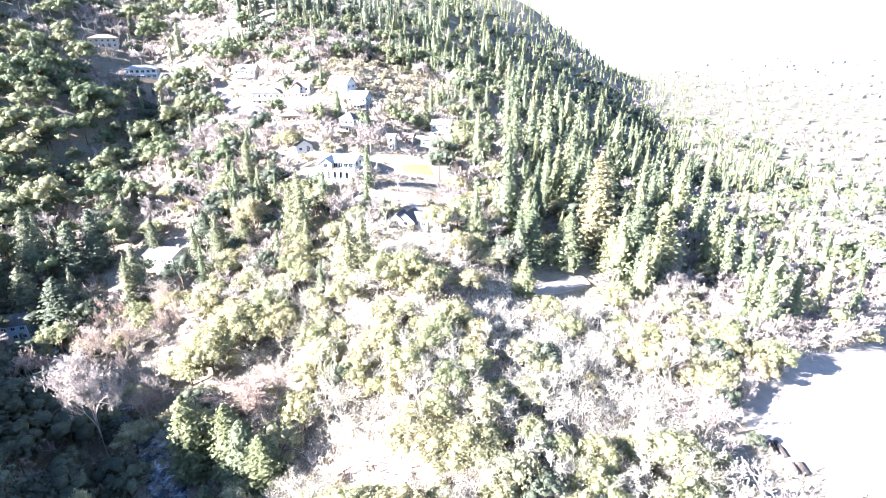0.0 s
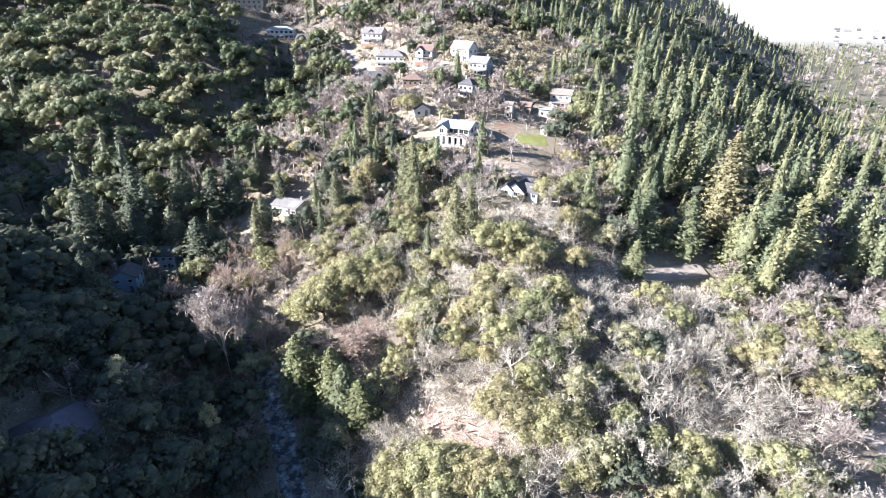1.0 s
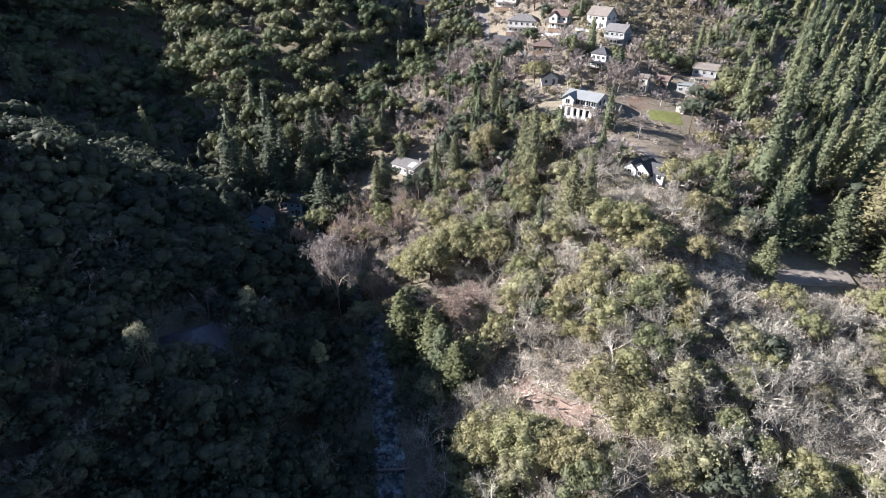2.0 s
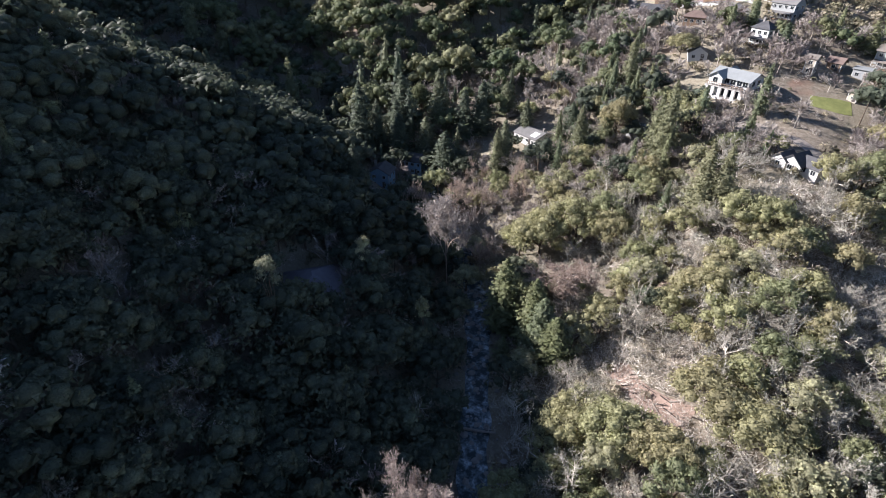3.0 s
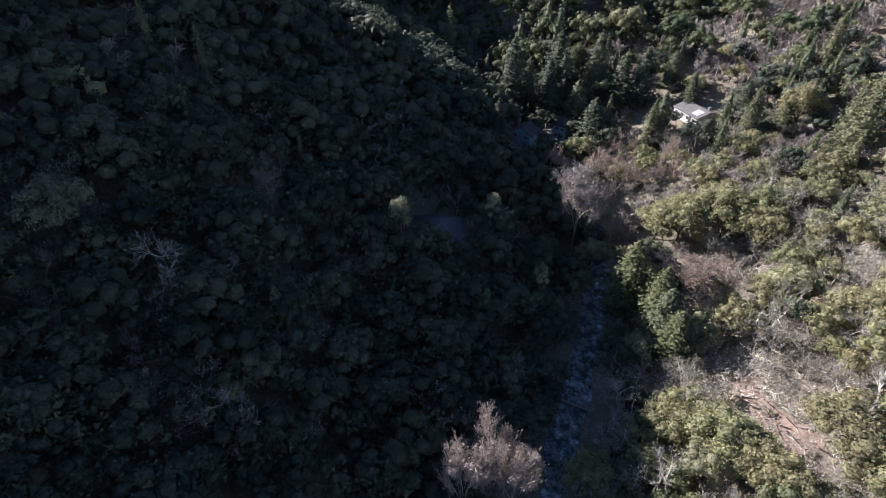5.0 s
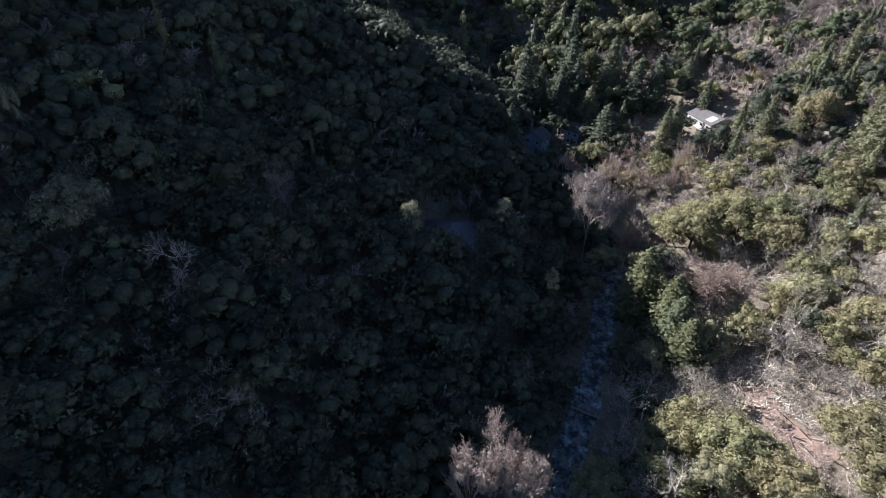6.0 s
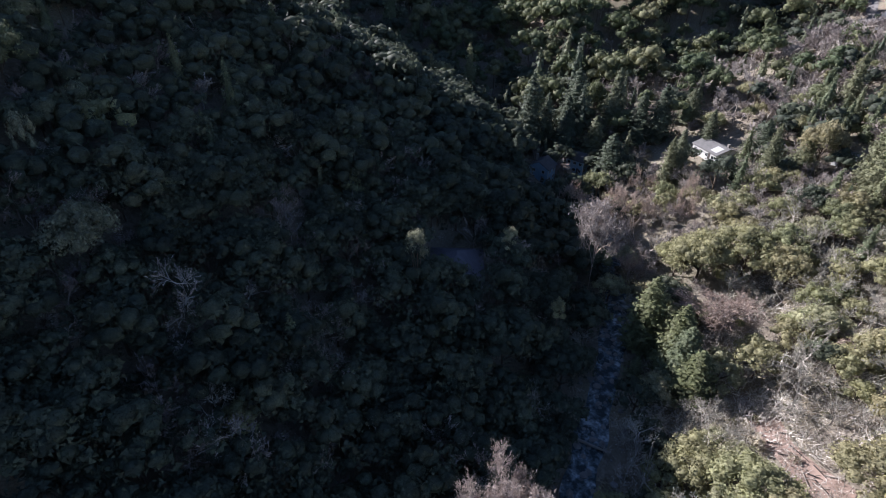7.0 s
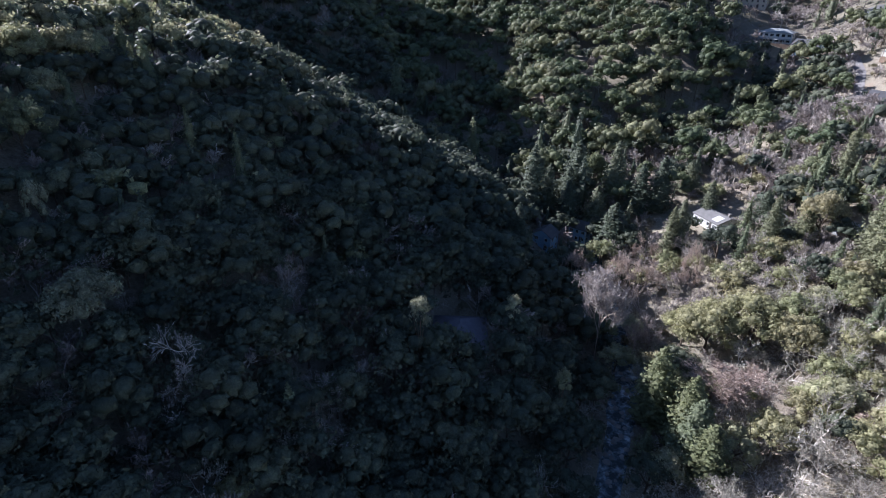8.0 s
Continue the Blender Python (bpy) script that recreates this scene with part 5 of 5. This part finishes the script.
def species(p):
    """What stands at each place: shares of oak, holm, fir, bare and nothing."""
    x, y = p[:, 0], p[:, 1]
    r, turn = np.hypot(x, y), np.degrees(np.arctan2(x, y))
    d, _, left = along(MAIN_CREEK, x, y)
    patch = np.sin(x * 0.055 + 1.3 * np.sin(y * 0.04)) * np.cos(y * 0.06 + np.sin(x * 0.03)) * 0.5
    share = np.zeros((len(p), 5))

    def put(mask, *v):
        share[mask] = v

    put(np.ones(len(p), bool), 0.43, 0.01, 0.0, 0.54, 0.02)                         # sunny lower slope
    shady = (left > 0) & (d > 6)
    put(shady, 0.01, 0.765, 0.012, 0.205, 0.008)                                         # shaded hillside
    put((y > 170) & (x < -135), 0.74, 0.10, 0.03, 0.12, 0.01)                        # oak hill and beyond
    put((np.abs(left) < 1) & (d < 16), 0.18, 0.32, 0.0, 0.46, 0.04)
    village = (x > -175) & (x < 20) & (y > 205) & (y < 420) & (turn > -27)
    put(village, 0.10, 0.05, 0.045, 0.785, 0.02)
    put((x > -150) & (x < -60) & (y > 180) & (y < 262) & (turn < -12), 0.08, 0.16, 0.08, 0.66, 0.02)
    put((x > -45) & (x < 14) & (y > 160) & (y < 215), 0.30, 0.00, 0.07, 0.60, 0.03)
    firs = (turn > 6.5 - (r - 200) * 0.004) & (turn < 24 - (r - 230) * 0.016) & (r > 190)
    put(firs, 0.14, 0.04, 0.44, 0.18, 0.20)
    put((turn > 24 - (r - 230) * 0.016) & (turn > 8) & (r > 190), 0.12, 0.01, 0.07, 0.74, 0.06)
    put((y > 410) & (turn > -17), 0.12, 0.05, 0.50, 0.08, 0.25)
    put((y > 400) & (turn <= -17), 0.20, 0.30, 0.32, 0.12, 0.06)
    ridge = (turn < 6.5) & (turn > -8) & (r > 300) & (r < 410)
    put(ridge, 0.14, 0.02, 0.14, 0.42, 0.28)
    put((x > -215) & (x < -128) & (y > 148) & (y < 214), 0.16, 0.34, 0.08, 0.40, 0.02)                 # firs at the canyon's fork
    put((x > -190) & (x < -105) & (y >= 208) & (y < 285), 0.10, 0.02, 0.05, 0.81, 0.02)                # mauve leafless band
    put((along(SIDE_CREEK, x, y)[0] < 16) & (y > 190) & (y < 380), 0.10, 0.62, 0.10, 0.16, 0.02)     # dark side ravine
    put((x > -330) & (x < -165) & (y > 352) & (y < 480), 0.14, 0.08, 0.07, 0.69, 0.02)               # leafless wood round the upper houses
    top = (left > 0) & (-0.82 * x - 0.57 * y > 165) & (x > -300) & (y < 140)
    put(top, 0.62, 0.25, 0.08, 0.04, 0.01)                                                             # the spur's crest
    put((x > -102) & (x < -48) & (y > 192) & (y < 248), 0.10, 0.14, 0.16, 0.58, 0.02)                    # firs below the white house
    put((x > 15) & (y < 165) & (left == 0) & (r < 190), 0.27, 0.02, 0.0, 0.69, 0.02)                    # lichen-white wood
    share[:, 0] *= 1 + patch
    share[:, 3] *= 1 - patch
    share[:, 2] *= np.clip(1 + 2.2 * np.sin(x * 0.11 + 2 * np.sin(y * 0.05)) * np.cos(y * 0.09 + x * 0.02), 0.25, 3)
    share /= share.sum(1, keepdims=True)
    return (rng.random(len(p))[:, None] > np.cumsum(share, 1)).sum(1).clip(0, 4)


def apart(rows, least):
    """Of the places given, those that keep a least distance from one another."""
    cells, kept = {}, []
    for k, (x, y) in enumerate(rows[:, :2]):
        i, j = int(x // least), int(y // least)
        if all(math.hypot(x - rows[o, 0], y - rows[o, 1]) >= least for a in (-1, 0, 1) for b in (-1, 0, 1) for o in cells.get((i + a, j + b), ())):
            cells.setdefault((i, j), []).append(k)
            kept.append(k)
    return rows[kept]


NAMES = ("oak", "holm", "fir", "bare")
pts = scatter(-250, 250, -140, 240, 6.5)
close = scatter(-110, 130, 50, 205, 5.8)
d_, _, left_ = along(MAIN_CREEK, close[:, 0], close[:, 1])
close = close[(left_ == 0) & (d_ > 4)]
d_, _, left_ = along(MAIN_CREEK, pts[:, 0], pts[:, 1])
pts = pts[~((pts[:, 0] > -110) & (pts[:, 0] < 130) & (pts[:, 1] > 50) & (pts[:, 1] < 205) & (left_ == 0) & (d_ > 4))]
steep = scatter(-150, 0, -60, 130, 11)
steep = steep[along(MAIN_CREEK, steep[:, 0], steep[:, 1])[2] > 0]
hamlet = scatter(-170, 25, 205, 415, 6.0)
pts = np.concatenate([pts, close, steep, hamlet[np.degrees(np.arctan2(hamlet[:, 0], hamlet[:, 1])) > -27], scatter(-450, -250, -140, 480, 7.2, 0.6), scatter(-250, 250, 240, 480, 7.8), scatter(250, 340, 0, 480, 10),
                      scatter(-450, 420, 480, 900, 12.5), scatter(340, 620, 0, 480, 14), scatter(-700, -450, -100, 480, 9.5)])
turn, reach = np.degrees(np.arctan2(pts[:, 0], pts[:, 1])), np.hypot(pts[:, 0], pts[:, 1])
pts = pts[(turn > np.where(reach > 150, -107, -118)) & (turn < np.where(reach > 160, 44, 51)) & (reach > 30) & (reach < 1000)]
crest = np.full(len(pts), -9.0)
for f in np.linspace(0.15, 0.97, 60):
    crest = np.maximum(crest, height(pts[:, 0] * f, pts[:, 1] * f) / (np.hypot(pts[:, 0], pts[:, 1]) * f))
reach, P0 = np.hypot(pts[:, 0], pts[:, 1]), pts
pts = pts[(reach > 44) & ((pts[:, 0] < 8) | (reach > 88))]
crest, reach = crest[(reach > 44) & ((P0[:, 0] < 8) | (reach > 88))], np.hypot(pts[:, 0], pts[:, 1])
lift = height(pts[:, 0], pts[:, 1]) / reach
low = lift < np.where(np.degrees(np.arctan2(pts[:, 0], pts[:, 1])) < -42, 0.02, 0.05)   # the woods end on the upper hills
pts, crest, reach = pts[low], crest[low], reach[low]
pts = pts[(reach < 260) | ((height(pts[:, 0], pts[:, 1]) + 24) / reach > crest)]   # the far sides of the hills stay bare
free, what, reach = clear_of(pts), species(pts), np.hypot(pts[:, 0], pts[:, 1])
LOOKS = {
    "oak": ("oak_tree", "olive-green evergreen oak on the sunny slope", "sunlit oaks", (-20, 120), "olive-green oaks and madrones on the slopes"),
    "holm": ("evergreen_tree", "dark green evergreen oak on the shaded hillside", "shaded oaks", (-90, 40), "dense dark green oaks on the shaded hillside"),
    "fir": ("conifer_tree", "dark green fir with drooping boughs", "firs", (20, 190), "stands of dark green firs"),
    "bare": ("leafless_tree", "grey-brown leafless tree with lichen-pale twigs", "leafless trees", (-10, 120), "leafless grey-brown woodland"),
}
for k, kind in enumerate(NAMES):
    name, label, group, (cx, cy), woods = LOOKS[kind]
    sel = pts[(what == k) & (free == 4) | (kind == "bare") & (free == 3) & (what != 4)]
    small = free[(what == k) & (free == 4) | (kind == "bare") & (free == 3) & (what != 4)] == 3
    rows = np.column_stack([sel, rng.uniform(0, 6.28, len(sel)), np.where(small, rng.uniform(0.55, 0.95, len(sel)), rng.uniform(0.65, 1.3, len(sel))), rng.random(len(sel))])
    if kind == "holm":
        rows[:, 3] = rng.uniform(0.65, 1.25, len(sel))
    if kind == "fir":
        mid = (rows[:, 0] > -160) & (rows[:, 0] < 12) & (rows[:, 1] > 170) & (rows[:, 1] < 420)
        rows[:, 3] = np.where(mid, rng.uniform(0.45, 0.85, len(sel)), (0.42 + 1.2 * rng.random(len(sel)) ** 1.5) * np.clip(1.25 - np.hypot(rows[:, 0], rows[:, 1]) / 1100, 0.5, 1))
        dark = along(MAIN_CREEK, rows[:, 0], rows[:, 1])[2] > 0
        rows[:, 3] = np.where(dark, rng.uniform(0.45, 0.8, len(sel)), rows[:, 3])
    hill = (rows[:, 1] > 172) & (rows[:, 0] < -135)
    if kind == "oak":
        woodland("hillside_oaks", "hill", True, apart(rows[hill], 7.3) * np.array([1, 1, 1, 1.15, 1]), "rounded green oaks crowding the far hillside", "trees")
        rows = rows[~hill]
    order = np.argsort(np.hypot(rows[:, 0] - cx, rows[:, 1] - cy))
    rows = rows[order]
    single, rest = rows[:{"fir": 150}.get(kind, 280)], rows[{"fir": 150}.get(kind, 280):]
    originals = [template(kind, w, name, label, "tree", group, (PALE_TWIG, PALE_SPRAY) if kind == "bare" else None) for w in range(4)]
    for i, (x, y, a, s, _) in enumerate(single):
        m = stand(x, y, a, s)
        if i < 4:
            originals[i].matrix_basis = m
        else:
            copy_thing(originals[i % 4], Matrix.LocRotScale(m.translation, m.to_euler(), (1, 1, 1))).scale = (s, s, s)
    dark = along(MAIN_CREEK, rest[:, 0], rest[:, 1])[2] > 0
    away = np.hypot(rest[:, 0], rest[:, 1]) > np.where(dark, 128, 220)
    if (~away).sum():
        woodland(name.replace("_tree", "") + "_woodland", kind, False, rest[~away], woods + " near the creek", "trees")
    if kind == "oak":
        upper = away & (rest[:, 1] > 196)
        woodland("slope_oaks", kind, True, rest[upper], "dull green oaks among the houses and on the upper slope", "trees", HILL_LEAF)
        away = away & ~upper
    if kind == "fir":
        shade = away & (rest[:, 0] < -40)
        woodland("conifer_stand", kind, True, rest[shade], "stands of deep green firs round the canyon's fork", "trees", DARK_NEEDLE)
        away = away & ~shade
    woodland(name.replace("_tree", "") + "_forest", kind, True, rest[away], woods, "trees")

brush = np.concatenate([scatter(-190, 190, 20, 300, 3.1), scatter(-260, 120, 300, 460, 4.2)])
turn, reach = np.degrees(np.arctan2(brush[:, 0], brush[:, 1])), np.hypot(brush[:, 0], brush[:, 1])
brush = brush[(turn > -120) & (turn < 55) & (reach > 40) & (rng.random(len(brush)) < 0.38)]
brush = brush[clear_of(brush) > 0]
rows = np.column_stack([brush, rng.uniform(0, 6.28, len(brush)), rng.uniform(0.4, 1.15, len(brush)), rng.random(len(brush))])
twiggy = rng.random(len(rows)) < 0.55
woodland("dry_brush", "brush", True, rows[twiggy] * np.array([1, 1, 1, 1.25, 1]), "pale leafless brush between the trees", "brush")
near = scatter(-60, 130, 60, 195, 3.0)
d_, _, left_ = along(MAIN_CREEK, near[:, 0], near[:, 1])
near = near[(left_ == 0) & (d_ > 7) & (np.hypot(near[:, 0], near[:, 1]) > 70)]
near = near[(clear_of(near) > 0) & (rng.random(len(near)) < 0.8)]
woodland("lichen_brush", "lichen", True, np.column_stack([near, rng.uniform(0, 6.28, len(near)), rng.uniform(0.7, 1.6, len(near)), rng.random(len(near))]), "tangled lichen-white leafless brush under the oaks", "brush")
slope = scatter(-75, 5, 295, 385, 3.6, 0.8)
slope = slope[(clear_of(slope) > 0) & (rng.random(len(slope)) < 0.6)]
more = np.column_stack([slope, rng.uniform(0, 6.28, len(slope)), rng.uniform(0.5, 1.6, len(slope)), rng.random(len(slope))])
woodland("slope_scrub", "scrub", True, more, "scattered olive shrubs on the dry grassy slope", "shrubs")
woodland("undergrowth", "scrub", True, rows[~twiggy], "low olive and tan brush between the trees", "shrubs")

# ---- far valley: a town's roofs and groves ----
rng = np.random.default_rng(21)
tv, tf = [], []
for k in range(300):
    a, r = radians(rng.uniform(22, 46)), rng.uniform(1500, 2800)
    x, y = math.sin(a) * r, math.cos(a) * r
    w, d, h, c = rng.uniform(8, 24), rng.uniform(8, 16), rng.uniform(4, 7), rng.uniform(0, 3.14)
    z, o, ux, uy = ground_z(x, y) - 1, len(tv), math.cos(c), math.sin(c)
    for px, py in ((-w, -d), (w, -d), (w, d), (-w, d)):
        for pz in (0, h):
            tv.append((x + (px * ux - py * uy) / 2, y + (px * uy + py * ux) / 2, z + pz))
    for e in (-1, 1):
        tv.append((x + e * w * ux / 2, y + e * w * uy / 2, z + h * 1.5))
    tf += [(o, o + 2, o + 3, o + 1), (o + 2, o + 4, o + 5, o + 3), (o + 4, o + 6, o + 7, o + 5), (o + 6, o, o + 1, o + 7), (o + 1, o + 3, o + 9, o + 8), (o + 5, o + 7, o + 8, o + 9),
           (o + 7, o + 1, o + 8), (o + 3, o + 5, o + 9)]
tagged(new("far_town", mesh_of("far_town", tv, tf, [GREY_ROOF])), "pale roofs of a far valley town", "buildings", kind="stuff")
far = np.concatenate([np.column_stack([rng.uniform(-60, 1500, 4200), rng.uniform(800, 1900, 4200)]), np.column_stack([rng.uniform(240, 1300, 3800), rng.uniform(200, 800, 3800)])])
turn, reach = np.degrees(np.arctan2(far[:, 0], far[:, 1])), np.hypot(far[:, 0], far[:, 1])
far = far[(turn > 1) & (turn < 48) & (reach < 2000) & (reach > np.where(turn < 20, 980, 540))]
turn, reach = np.degrees(np.arctan2(far[:, 0], far[:, 1])), np.hypot(far[:, 0], far[:, 1])
dark = rng.random(len(far)) < np.where(turn < 17, 0.85, np.where(turn < 25, 0.55, np.where(turn < 32, 0.3, 0.12)))
rows = np.column_stack([far, rng.uniform(0, 6.28, len(far)), rng.uniform(0.45, 0.95, len(far)), rng.random(len(far))])
woodland("far_firs", "speck", True, rows[dark], "small far firs along the ridge and the valley", "trees")
woodland("far_woods", "haze", True, rows[~dark] * np.array([1, 1, 1, 1.35, 1]), "grey leafless woods across the valley", "trees")

# ---- the plan above is drawn at four thirds of the true size ----
for ob in list(scene.objects):
    if ob.parent is None and ob.type in {"MESH", "EMPTY"}:
        ob.matrix_basis = Matrix.Scale(0.75, 4) @ ob.matrix_basis
